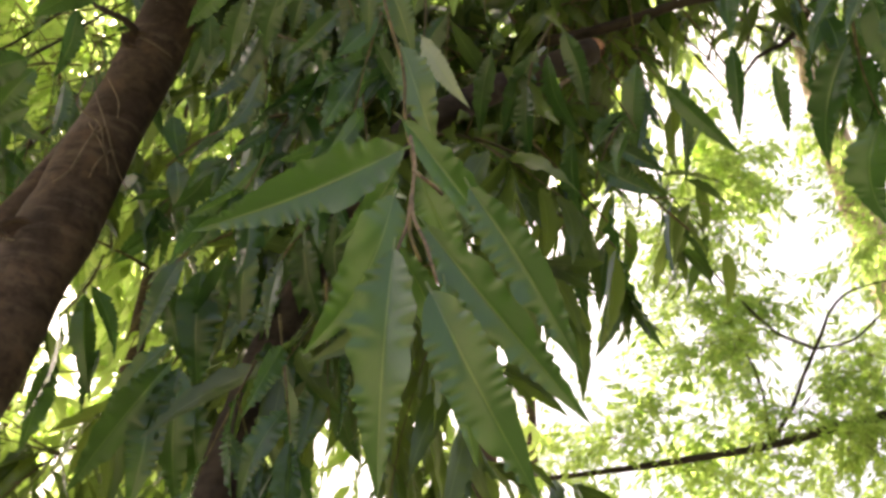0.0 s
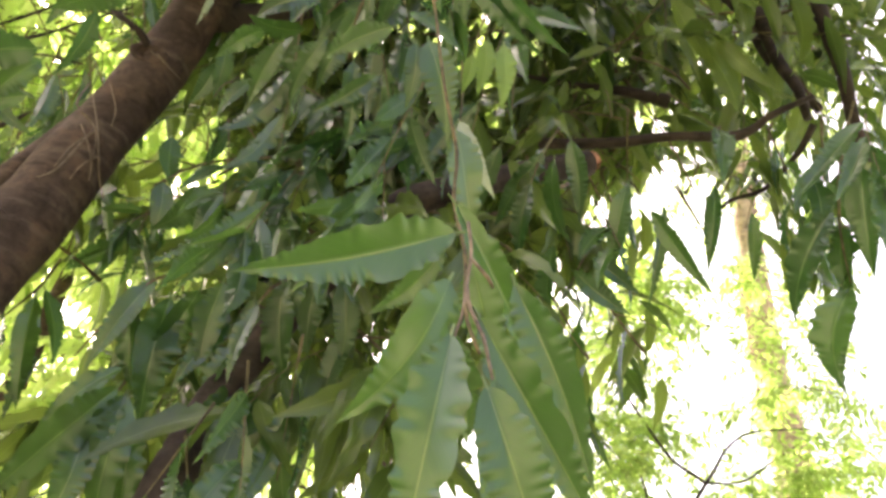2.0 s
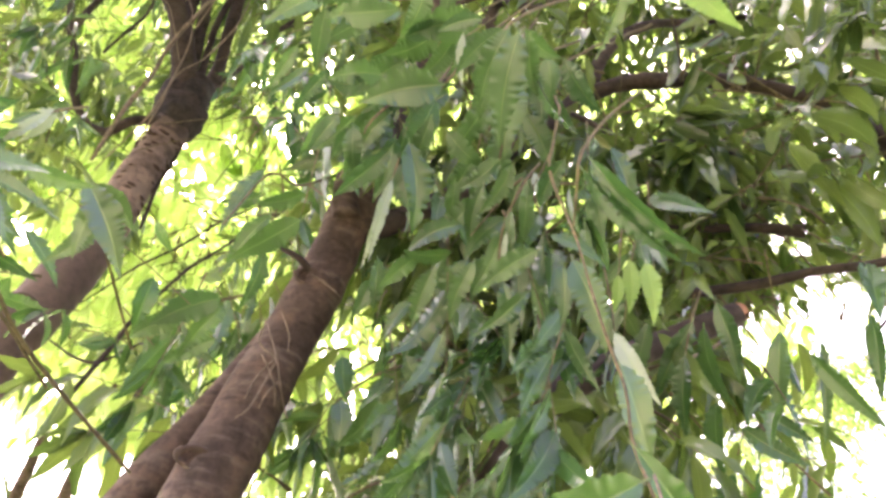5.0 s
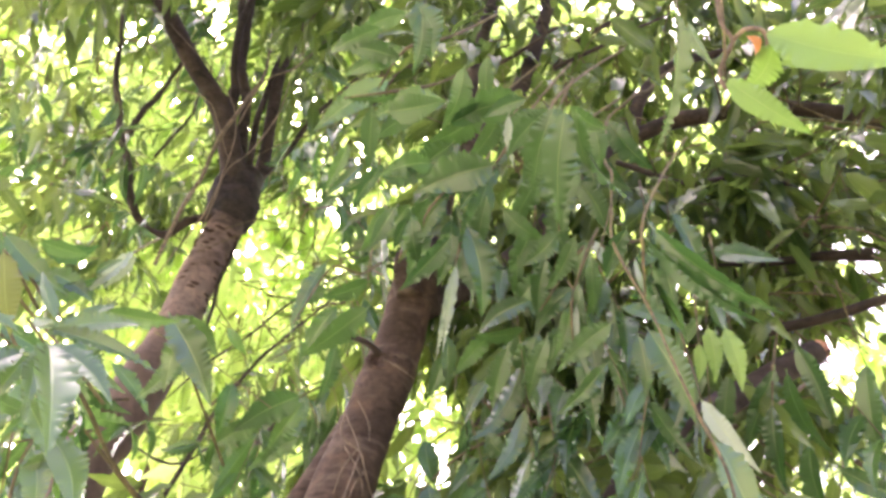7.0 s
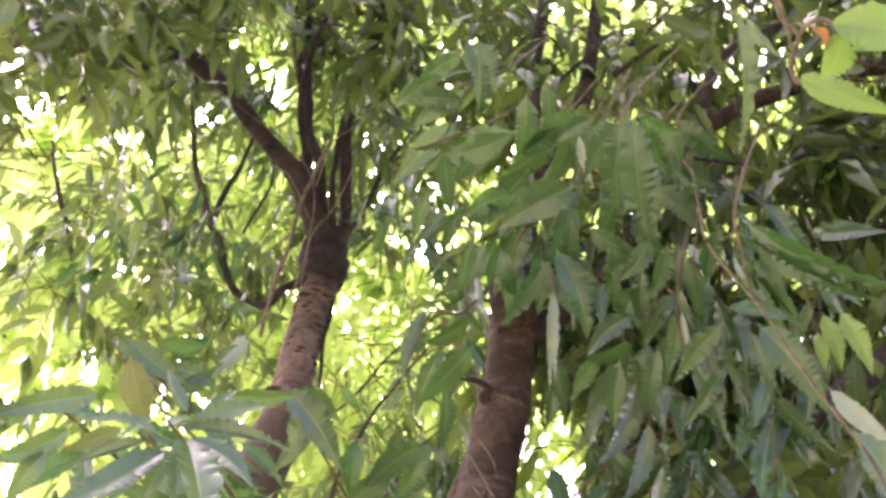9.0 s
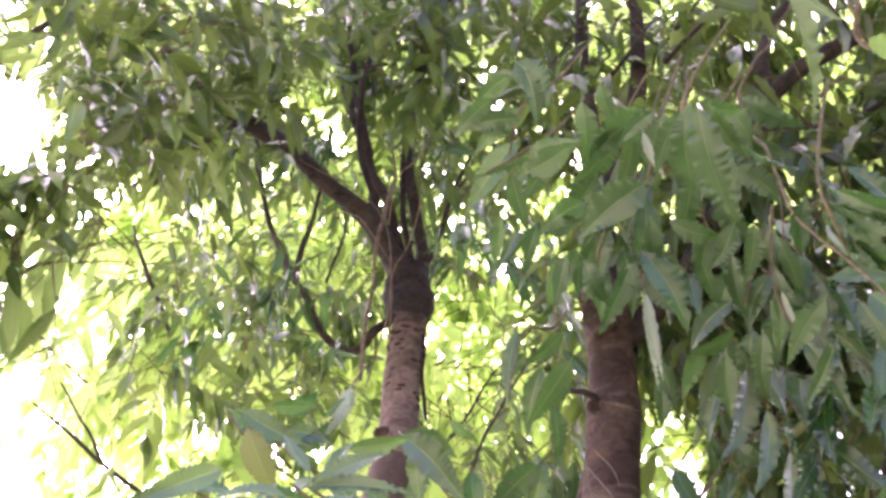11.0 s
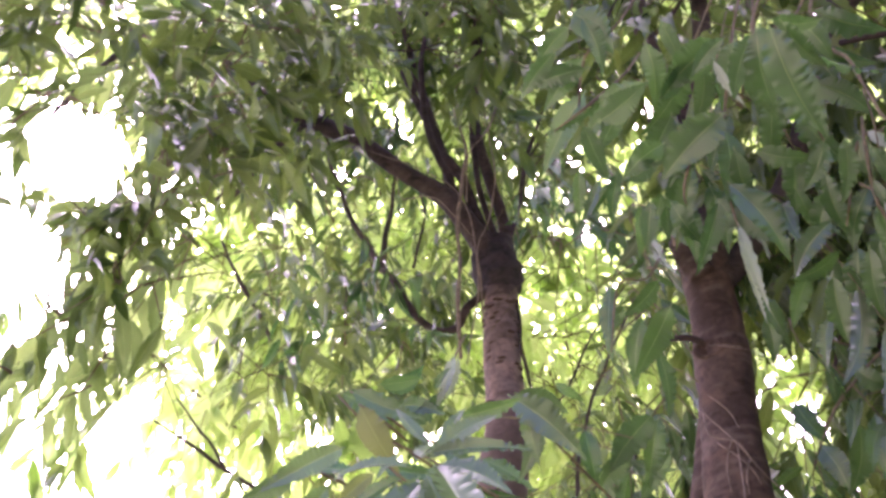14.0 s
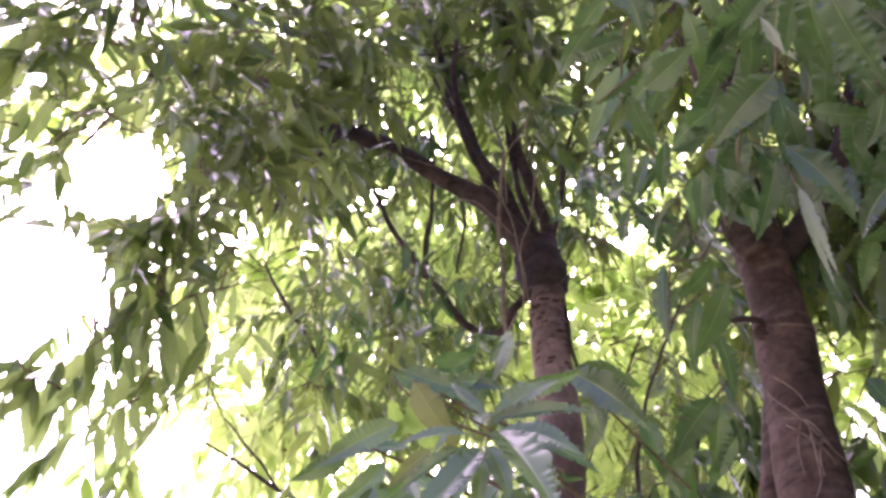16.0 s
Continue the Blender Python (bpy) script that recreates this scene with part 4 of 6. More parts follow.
# the high crowns; those straight overhead are out of view, added as shade
foliage(tree_b, 16, [((-1.5, 1.0, 4.2), 0.7, 30), ((-2.2, 1.2, 4.6), 0.7, 25), ((-0.8, 0.9, 4.1), 0.6, 25), ((-1.6, 0.3, 4.3), 0.6, 25)], 0.13, CROWN_LEAF, MID_SHAPES)
# the clouds right above the origin are unseen; they only block skylight
foliage(tree_a, 17, [((-0.2, 1.2, 3.9), 0.6, 25), ((0.3, 1.0, 3.5), 0.5, 20), ((-0.3, 0.6, 3.6), 0.5, 20), ((0.2, 1.8, 3.8), 0.6, 20), ((0.0, -0.1, 3.5), 0.5, 18), ((0.4, 0.3, 3.3), 0.45, 20)] + [((0.219, 1.253, 3.136), 0.15, 8), ((0.365, 1.249, 3.115), 0.15, 8), ((0.058, 1.581, 3.564), 0.16, 8), ((0.265, 1.621, 3.519), 0.16, 8), ((0.400, 1.639, 3.434), 0.16, 8), ((0.524, 1.698, 3.229), 0.16, 8), ((0.166, 1.599, 3.546), 0.16, 8), ((0.465, 1.664, 3.338), 0.16, 8), ((0.505, 1.604, 3.381), 0.16, 8), ((0.647, 1.599, 3.425), 0.16, 8), ((0.746, 1.712, 3.298), 0.16, 8), ((0.586, 1.698, 3.274), 0.16, 8), ((0.377, 1.619, 3.326), 0.16, 8), ((0.461, 1.25, 2.959), 0.14, 7), ((0.427, 1.425, 2.806), 0.12, 5), ((-0.309, 0.996, 2.904), 0.15, 9), ((-0.323, 1.03, 2.742), 0.14, 8), ((-0.405, 0.964, 2.906), 0.14, 8), ((-0.384, 0.995, 2.618), 0.12, 6)], 0.13, CROWN_LEAF, MID_SHAPES)
foliage(tree_c, 13, [((-0.469, 1.148, 2.070), 0.2, 10), ((-0.607, 1.111, 2.095), 0.18, 4), ((-0.623, 1.143, 1.869), 0.22, 9), ((-0.407, 1.192, 1.915), 0.2, 10), ((-0.337, 1.262, 2.085), 0.2, 10), ((-0.062, 1.251, 2.544), 0.26, 22),
                          ((-0.146, 1.260, 2.364), 0.22, 7), ((0.046, 1.213, 2.288), 0.14, 3), ((-0.014, 1.293, 2.161), 0.12, 3), ((0.122, 1.328, 2.617), 0.16, 6), ((0.368, 1.076, 2.244), 0.1, 2), ((0.225, 1.301, 2.487), 0.12, 2),
                          ((0.324, 1.136, 2.779), 0.24, 12), ((0.226, 1.170, 2.899), 0.2, 8), ((0.412, 1.043, 2.697), 0.2, 8), ((-0.282, 1.087, 2.078), 0.2, 10)] + [
                          ((0.087, 1.098, 2.615), 0.2, 10), ((-0.068, 1.084, 2.256), 0.2, 5), ((-0.448, 1.129, 2.423), 0.28, 14), ((-0.209, 1.071, 2.246), 0.2, 10), ((-0.250, 1.370, 1.891), 0.18, 6), ((-0.958, 0.963, 2.383), 0.15, 4), ((-0.013, 1.395, 2.761), 0.2, 12), ((0.081, 1.493, 2.734), 0.14, 6), ((0.157, 1.118, 2.875), 0.2, 9), ((-0.021, 1.103, 2.892), 0.18, 7), ((0.332, 1.051, 2.769), 0.2, 7)] + [
                          ((-0.169, 1.384, 2.729), 0.16, 9), ((-0.045, 1.484, 2.792), 0.16, 9), ((0.074, 1.504, 2.704), 0.15, 8), ((-0.085, 1.54, 2.648), 0.15, 8), ((0.047, 1.549, 2.57), 0.14, 7), ((0.187, 1.536, 2.815), 0.14, 6),
                          ((0.32, 1.537, 2.798), 0.12, 4), ((0.092, 1.559, 2.472), 0.12, 5), ((-0.223, 1.416, 2.607), 0.14, 6), ((0.157, 1.45, 2.837), 0.16, 8), ((0.041, 1.433, 3.001), 0.18, 9), ((0.281, 1.401, 3.007), 0.16, 7)],
             0.14, CROWN_LEAF, MID_SHAPES)

# ---- trees behind ----
def back_tree(foot, height, seed, crown, leaf, mat, label, group, hang=0.7, shapes=None):
    t = thing("tree", label, "tree", group)
    x, y = foot
    limb("trunk", [(x, y, -0.05), (x + 0.05, y, height * 0.3), (x, y + 0.1, height * 0.6), (x + 0.1, y, height)], [0.12, 0.1, 0.06, 0.006], t, BARK, "", 10, 0.1, 0.06, seed)
    foliage(t, seed, crown, leaf, mat, shapes or FAR_SHAPES, 0.5, 0.045, hang, wide=0.004)
    return t


# their sunlit look comes from the colour of FAR_LEAF
YELLOW = "yellow-green tree standing behind, its long leaves coloured as if sunlit"
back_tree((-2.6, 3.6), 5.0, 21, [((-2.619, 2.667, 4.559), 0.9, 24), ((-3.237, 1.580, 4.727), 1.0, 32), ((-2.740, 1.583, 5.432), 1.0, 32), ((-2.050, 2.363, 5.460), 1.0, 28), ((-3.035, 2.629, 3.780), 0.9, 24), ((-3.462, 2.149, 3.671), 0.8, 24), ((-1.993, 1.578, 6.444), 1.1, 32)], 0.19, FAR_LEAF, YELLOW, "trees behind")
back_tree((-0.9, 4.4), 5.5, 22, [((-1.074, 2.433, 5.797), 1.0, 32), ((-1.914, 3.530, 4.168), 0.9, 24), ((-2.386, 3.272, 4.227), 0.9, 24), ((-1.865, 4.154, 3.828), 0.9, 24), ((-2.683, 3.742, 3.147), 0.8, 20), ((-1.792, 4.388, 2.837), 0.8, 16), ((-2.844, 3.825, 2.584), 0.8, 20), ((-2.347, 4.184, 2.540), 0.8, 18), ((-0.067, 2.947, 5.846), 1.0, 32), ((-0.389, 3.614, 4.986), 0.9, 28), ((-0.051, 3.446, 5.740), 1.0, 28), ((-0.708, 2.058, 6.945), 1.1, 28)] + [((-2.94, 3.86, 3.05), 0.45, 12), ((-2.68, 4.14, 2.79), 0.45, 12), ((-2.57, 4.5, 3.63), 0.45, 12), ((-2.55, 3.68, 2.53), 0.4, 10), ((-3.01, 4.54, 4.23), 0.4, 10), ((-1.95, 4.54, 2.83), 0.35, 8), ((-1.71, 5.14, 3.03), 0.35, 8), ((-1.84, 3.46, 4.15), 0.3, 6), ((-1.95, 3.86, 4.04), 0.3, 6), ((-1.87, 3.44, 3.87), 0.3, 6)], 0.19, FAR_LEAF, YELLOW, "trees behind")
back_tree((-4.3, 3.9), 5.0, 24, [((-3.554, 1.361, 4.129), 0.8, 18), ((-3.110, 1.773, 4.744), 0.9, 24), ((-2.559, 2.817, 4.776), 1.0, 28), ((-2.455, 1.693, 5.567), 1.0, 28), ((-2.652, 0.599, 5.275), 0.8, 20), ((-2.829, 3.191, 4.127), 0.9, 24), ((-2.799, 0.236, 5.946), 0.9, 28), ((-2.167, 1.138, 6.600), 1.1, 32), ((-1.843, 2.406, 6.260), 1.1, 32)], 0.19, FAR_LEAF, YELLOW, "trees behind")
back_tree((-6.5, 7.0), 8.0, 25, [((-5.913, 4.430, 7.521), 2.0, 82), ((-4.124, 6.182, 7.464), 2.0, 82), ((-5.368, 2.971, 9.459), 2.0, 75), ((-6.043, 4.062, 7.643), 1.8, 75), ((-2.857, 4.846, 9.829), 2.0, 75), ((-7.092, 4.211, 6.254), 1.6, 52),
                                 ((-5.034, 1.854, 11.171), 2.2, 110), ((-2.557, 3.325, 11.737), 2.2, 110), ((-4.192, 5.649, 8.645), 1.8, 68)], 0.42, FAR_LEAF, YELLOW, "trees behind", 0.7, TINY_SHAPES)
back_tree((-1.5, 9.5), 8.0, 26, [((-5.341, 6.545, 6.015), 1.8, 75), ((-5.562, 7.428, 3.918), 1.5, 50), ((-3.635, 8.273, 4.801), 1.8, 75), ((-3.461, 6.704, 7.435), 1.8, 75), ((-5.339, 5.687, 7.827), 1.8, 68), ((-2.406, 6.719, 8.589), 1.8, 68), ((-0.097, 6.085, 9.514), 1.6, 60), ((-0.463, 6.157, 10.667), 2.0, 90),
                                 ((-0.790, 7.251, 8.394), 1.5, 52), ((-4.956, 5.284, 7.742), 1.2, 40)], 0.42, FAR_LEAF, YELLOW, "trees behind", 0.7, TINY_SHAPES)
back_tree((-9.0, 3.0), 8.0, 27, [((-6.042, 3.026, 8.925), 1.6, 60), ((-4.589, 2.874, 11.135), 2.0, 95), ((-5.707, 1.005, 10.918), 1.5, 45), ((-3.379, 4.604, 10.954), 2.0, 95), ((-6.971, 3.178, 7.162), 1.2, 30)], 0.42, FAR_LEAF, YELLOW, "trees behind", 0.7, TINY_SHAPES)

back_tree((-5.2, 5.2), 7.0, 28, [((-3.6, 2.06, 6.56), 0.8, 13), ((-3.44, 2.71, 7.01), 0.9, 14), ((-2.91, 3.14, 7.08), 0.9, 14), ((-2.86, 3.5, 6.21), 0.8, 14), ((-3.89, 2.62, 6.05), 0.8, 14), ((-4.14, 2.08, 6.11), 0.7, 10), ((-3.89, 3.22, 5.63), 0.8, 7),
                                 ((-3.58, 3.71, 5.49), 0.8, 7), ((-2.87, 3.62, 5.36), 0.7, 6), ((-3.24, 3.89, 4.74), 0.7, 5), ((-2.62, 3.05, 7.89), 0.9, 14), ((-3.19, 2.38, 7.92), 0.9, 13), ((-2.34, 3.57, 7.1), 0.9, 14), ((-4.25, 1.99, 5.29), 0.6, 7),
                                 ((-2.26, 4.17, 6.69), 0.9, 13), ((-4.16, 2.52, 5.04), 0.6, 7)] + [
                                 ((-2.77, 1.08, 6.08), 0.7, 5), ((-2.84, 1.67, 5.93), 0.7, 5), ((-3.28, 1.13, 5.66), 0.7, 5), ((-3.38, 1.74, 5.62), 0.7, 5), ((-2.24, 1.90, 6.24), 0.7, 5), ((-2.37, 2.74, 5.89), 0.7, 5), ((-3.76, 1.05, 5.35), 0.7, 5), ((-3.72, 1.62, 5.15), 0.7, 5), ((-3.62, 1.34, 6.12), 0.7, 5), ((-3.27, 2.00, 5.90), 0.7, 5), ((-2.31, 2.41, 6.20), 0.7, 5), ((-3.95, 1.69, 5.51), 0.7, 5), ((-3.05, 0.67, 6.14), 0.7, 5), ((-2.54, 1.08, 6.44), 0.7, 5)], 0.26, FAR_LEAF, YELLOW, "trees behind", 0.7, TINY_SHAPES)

# ---- the feathery tree ----
fine = thing("tree", "feathery light-green tree with a pale trunk and dark thin boughs", "tree", "feathery trees")
limb("trunk", [(2.75, 7.25, -0.05), (2.45, 7.2, 1.6), (2.15, 7.15, 3.267), (2.02, 7.15, 4.406), (1.88, 7.08, 5.346), (1.76, 6.9, 6.409), (1.65, 6.6, 7.779)], [0.26, 0.23, 0.2, 0.18, 0.15, 0.13, 0.1], fine, BARK_LIGHT, "pale trunk", 14, 0.1)
limb("bough", [(2.11, 7.1, 3.62), (1.7, 6.2, 3.410), (1.200, 5.801, 3.248), (0.678, 5.810, 3.134), (-0.031, 5.762, 3.044), (-0.757, 5.718, 2.980)], [0.05, 0.032, 0.028, 0.026, 0.022, 0.016], fine, BARK_DARK, "", 8, 0.1, 0.1, 30)
limb("bough", [(0.642, 5.818, 3.118), (0.846, 5.820, 3.375), (1.046, 5.765, 3.738), (1.278, 5.691, 4.063), (1.730, 5.648, 4.147)], [0.018, 0.014, 0.012, 0.009, 0.006], fine, BARK_DARK, "", 8, 0.1, 0.1, 31)
limb("bough", [(1.046, 5.765, 3.738), (0.762, 5.727, 3.933), (0.431, 5.634, 4.420), (0.151, 5.476, 4.909)], [0.012, 0.01, 0.008, 0.005], fine, BARK_DARK, "", 8, 0.1, 0.1, 32)
limb("bough", [(0.678, 5.810, 3.134), (0.670, 5.779, 3.555), (0.598, 5.706, 3.766)], [0.012, 0.009, 0.005], fine, BARK_DARK, "", 8, 0.1, 0.1, 33)
limb("bough", [(1.046, 5.765, 3.738), (1.267, 5.717, 3.752), (1.465, 5.718, 3.905), (1.699, 5.687, 4.085)], [0.009, 0.008, 0.006, 0.004], fine, BARK_DARK, "", 8, 0.1, 0.1, 34)
foliage(fine, 23, [((0.253, 5.733, 4.671), 0.55, 150), ((0.322, 6.090, 3.930), 0.5, 130), ((0.903, 6.016, 3.401), 0.6, 150), ((1.494, 5.917, 3.668), 0.5, 120), ((-0.220, 6.083, 3.352), 0.5, 110), ((1.513, 5.970, 3.161), 0.5, 90), ((1.311, 4.838, 6.013), 0.6, 90),
                   ((0.611, 5.681, 5.105), 0.4, 60), ((1.685, 5.631, 4.437), 0.4, 70), ((0.853, 6.294, 4.363), 0.3, 30), ((0.499, 6.199, 2.888), 0.7, 120), ((1.45, 5.9, 5.0), 0.4, 45), ((1.75, 6.1, 5.7), 0.4, 45), ((1.8, 5.8, 3.9), 0.45, 50)], 0.085, FINE_LEAF, TINY_SHAPES, 0.35, 0.02, 0.25)

# ---- near twigs whose leaves are seen one by one ----
chance = random.Random(8)


def leafy_twig(parent, line, leaves, wide=0.002, meshes=None, lean=0.5, name="leafy_twig"):
    """A twig along a line and its leaves (foot, tip, breadth)."""
    twig = limb(name, line, [wide] * (len(line) - 1) + [wide * 0.5], parent, TWIG, "", 6, 0.03, 0.1, 70)
    for foot, tip, broad in leaves:
        face = unit(OPEN_SIDE - np.array(foot)) + lean * np.array([chance.gauss(0, 0.7), chance.gauss(0, 0.7), chance.gauss(0.2, 0.6)])
        placed_leaf(twig, (meshes or NEAR_LEAVES)[chance.randrange(len(meshes or NEAR_LEAVES))], foot, tip, face, broad)
    return twig


PALE_LEAVES = [leaf_mesh("leaf", NEAR_SHAPES[k], PALE_LEAF) for k in (0, 3, 4)]
FRESH_LEAVES = [leaf_mesh("leaf", NEAR_SHAPES[k], FRESH_LEAF) for k in (0, 3, 4)]

# round the fork of the brown trunk
leafy_twig(tree_a, [(-0.366, 0.733, 2.818), (-0.340, 0.579, 2.556), (-0.339, 0.473, 2.398), (-0.381, 0.445, 2.371)],
           [((-0.325, 0.470, 2.381), (-0.402, 0.450, 2.357), 1.2), ((-0.333, 0.470, 2.353), (-0.266, 0.473, 2.340), 2.2), ((-0.356, 0.468, 2.369), (-0.383, 0.520, 2.320), 1.3), ((-0.286, 0.433, 2.477), (-0.305, 0.470, 2.414), 1.3),
            ((-0.335, 0.426, 2.463), (-0.408, 0.422, 2.432), 1.3), ((-0.326, 0.463, 2.446), (-0.392, 0.419, 2.442), 1.4), ((-0.328, 0.572, 2.374), (-0.367, 0.529, 2.322), 1.8), ((-0.404, 0.537, 2.364), (-0.460, 0.536, 2.332), 1.0)])
leafy_twig(tree_a, [(-0.323, 0.781, 2.738), (-0.300, 0.681, 2.500), (-0.293, 0.595, 2.371), (-0.328, 0.580, 2.301), (-0.333, 0.577, 2.272)],
           [((-0.261, 0.593, 2.358), (-0.339, 0.568, 2.306), 1.6), ((-0.283, 0.591, 2.378), (-0.353, 0.577, 2.359), 1.0), ((-0.294, 0.547, 2.406), (-0.227, 0.558, 2.420), 1.5), ((-0.350, 0.579, 2.290), (-0.343, 0.608, 2.239), 1.8),
            ((-0.308, 0.600, 2.264), (-0.354, 0.606, 2.190), 1.1), ((-0.395, 0.584, 2.333), (-0.431, 0.614, 2.287), 1.4), ((-0.374, 0.606, 2.326), (-0.399, 0.626, 2.295), 1.6), ((-0.293, 0.613, 2.288), (-0.291, 0.666, 2.191), 1.4),
            ((-0.265, 0.600, 2.311), (-0.294, 0.648, 2.255), 1.2), ((-0.246, 0.694, 2.226), (-0.310, 0.677, 2.184), 1.2)])
# a narrow leaf whose white glint is painted on by PALE_LEAF
leafy_twig(tree_a, [(-0.302, 0.631, 2.338), (-0.309, 0.626, 2.269), (-0.311, 0.624, 2.241)], [((-0.307, 0.618, 2.234), (-0.325, 0.641, 2.136), 0.6)], 0.0015, PALE_LEAVES, 0.2)
# the dark curtain below the boughs
leafy_twig(tree_a, [(-0.104, 0.743, 2.745), (-0.135, 0.588, 2.481), (-0.153, 0.517, 2.343), (-0.159, 0.510, 2.309)],
           [((-0.156, 0.504, 2.314), (-0.208, 0.516, 2.265), 1.4), ((-0.150, 0.506, 2.314), (-0.181, 0.533, 2.234), 1.4), ((-0.137, 0.501, 2.295), (-0.160, 0.557, 2.190), 1.2), ((-0.126, 0.505, 2.294), (-0.130, 0.557, 2.252), 1.3),
            ((-0.133, 0.510, 2.314), (-0.099, 0.548, 2.292), 1.3), ((-0.181, 0.505, 2.345), (-0.234, 0.502, 2.331), 1.4), ((-0.131, 0.536, 2.295), (-0.115, 0.594, 2.222), 1.2)])
leafy_twig(tree_a, [(-0.048, 0.874, 2.652), (-0.071, 0.676, 2.358), (-0.089, 0.602, 2.218), (-0.092, 0.593, 2.170), (-0.100, 0.617, 2.127)],
           [((-0.077, 0.585, 2.181), (0.003, 0.615, 2.061), 0.75), ((-0.086, 0.591, 2.174), (-0.019, 0.636, 2.066), 0.9), ((-0.059, 0.592, 2.204), (-0.017, 0.627, 2.141), 1.0), ((-0.102, 0.605, 2.170), (-0.105, 0.631, 2.125), 1.3),
            ((-0.108, 0.605, 2.212), (-0.143, 0.640, 2.168), 1.2), ((-0.128, 0.640, 2.140), (-0.071, 0.651, 2.107), 1.1), ((-0.106, 0.645, 2.107), (-0.082, 0.667, 2.012), 1.3), ((-0.117, 0.646, 2.104), (-0.120, 0.664, 2.044), 1.3),
            ((-0.075, 0.609, 2.170), (-0.074, 0.639, 2.121), 1.3), ((-0.143, 0.647, 2.128), (-0.200, 0.644, 2.079), 1.4)])
leafy_twig(tree_a, [(-0.060, 0.715, 2.249), (-0.056, 0.629, 2.120), (-0.058, 0.615, 2.057)],
           [((-0.047, 0.608, 2.067), (-0.054, 0.628, 2.022), 1.3), ((-0.033, 0.611, 2.065), (-0.033, 0.627, 2.008), 1.2), ((-0.058, 0.615, 2.057), (-0.068, 0.633, 2.029), 1.4)], 0.0012, FRESH_LEAVES)
leafy_twig(tree_a, [(-0.168, 0.734, 2.357), (-0.169, 0.668, 2.250), (-0.191, 0.676, 2.189), (-0.195, 0.694, 2.134)],
           [((-0.172, 0.637, 2.251), (-0.216, 0.658, 2.200), 1.2), ((-0.160, 0.655, 2.236), (-0.167, 0.697, 2.173), 1.2), ((-0.178, 0.664, 2.207), (-0.189, 0.697, 2.149), 1.0), ((-0.191, 0.676, 2.189), (-0.219, 0.689, 2.130), 1.3),
            ((-0.162, 0.700, 2.120), (-0.220, 0.696, 2.067), 0.9), ((-0.190, 0.696, 2.133), (-0.190, 0.726, 2.054), 1.1), ((-0.229, 0.704, 2.174), (-0.259, 0.722, 2.103), 1.2), ((-0.282, 0.717, 2.183), (-0.313, 0.753, 2.120), 1.2),
            ((-0.217, 0.670, 2.262), (-0.245, 0.715, 2.203), 1.1), ((-0.253, 0.672, 2.277), (-0.262, 0.716, 2.227), 1.1)])
CURTAIN = [((-0.276, 0.726, 2.256), 0.2, 0.1), ((-0.162, 0.740, 2.118), 0.16, 0.1), ((-0.115, 0.759, 2.103), 0.14, 0.11), ((-0.171, 0.726, 2.292), 0.2, 0.1), ((-0.039, 0.772, 2.338), 0.18, 0.1), ((-0.238, 0.788, 2.108), 0.14, 0.11),
           ((-0.206, 0.718, 2.265), 0.18, 0.1), ((-0.108, 0.684, 2.112), 0.14, 0.08), ((-0.289, 0.882, 2.215), 0.16, 0.11), ((-0.106, 0.723, 2.412), 0.2, 0.11), ((-0.042, 0.714, 2.233), 0.14, 0.1)]
for k, (start, length, leaf) in enumerate(CURTAIN):
    hanging_twig(tree_a, 100 + k, start, (0.3 * math.sin(k * 2.4), 0.3 * math.cos(k * 1.9), -0.8), length, leaf, 0.026, wide=0.0016)
CURTAIN = [((0.110, 1.099, 2.493), 0.16, 0.12), ((0.168, 1.079, 2.508), 0.2, 0.12), ((0.266, 1.179, 2.538), 0.2, 0.11), ((0.348, 1.205, 2.565), 0.14, 0.11), ((0.362, 1.008, 2.396), 0.18, 0.13), ((0.399, 0.961, 2.356), 0.2, 0.13),
           ((0.199, 1.214, 2.438), 0.12, 0.1), ((0.289, 1.232, 2.477), 0.14, 0.1), ((0.068, 1.124, 2.321), 0.14, 0.12)]
for k, (start, length, leaf) in enumerate(CURTAIN):
    hanging_twig(tree_c, 230 + k, start, (0.4 * math.sin(k * 2.4), 0.4 * math.cos(k * 1.9), -0.6), length, leaf, 0.032, 2.6, 1.1, wide=0.002)
# the clusters that hang before the fork, above the trunk
leafy_twig(tree_a, [(-0.264, 0.604, 2.729), (-0.286, 0.510, 2.541), (-0.322, 0.466, 2.470), (-0.363, 0.477, 2.410)],
           [((-0.299, 0.438, 2.517), (-0.297, 0.477, 2.448), 2.2), ((-0.315, 0.442, 2.509), (-0.372, 0.426, 2.472), 1.6), ((-0.325, 0.465, 2.470), (-0.393, 0.445, 2.429), 1.6), ((-0.347, 0.476, 2.430), (-0.428, 0.453, 2.355), 1.3),
            ((-0.290, 0.518, 2.412), (-0.370, 0.473, 2.371), 1.6), ((-0.325, 0.514, 2.402), (-0.371, 0.507, 2.361), 1.9), ((-0.373, 0.490, 2.385), (-0.384, 0.522, 2.331), 1.5), ((-0.340, 0.562, 2.348), (-0.384, 0.540, 2.344), 2.0),
            ((-0.413, 0.512, 2.376), (-0.440, 0.531, 2.320), 1.0), ((-0.382, 0.547, 2.366), (-0.423, 0.558, 2.308), 1.0)])
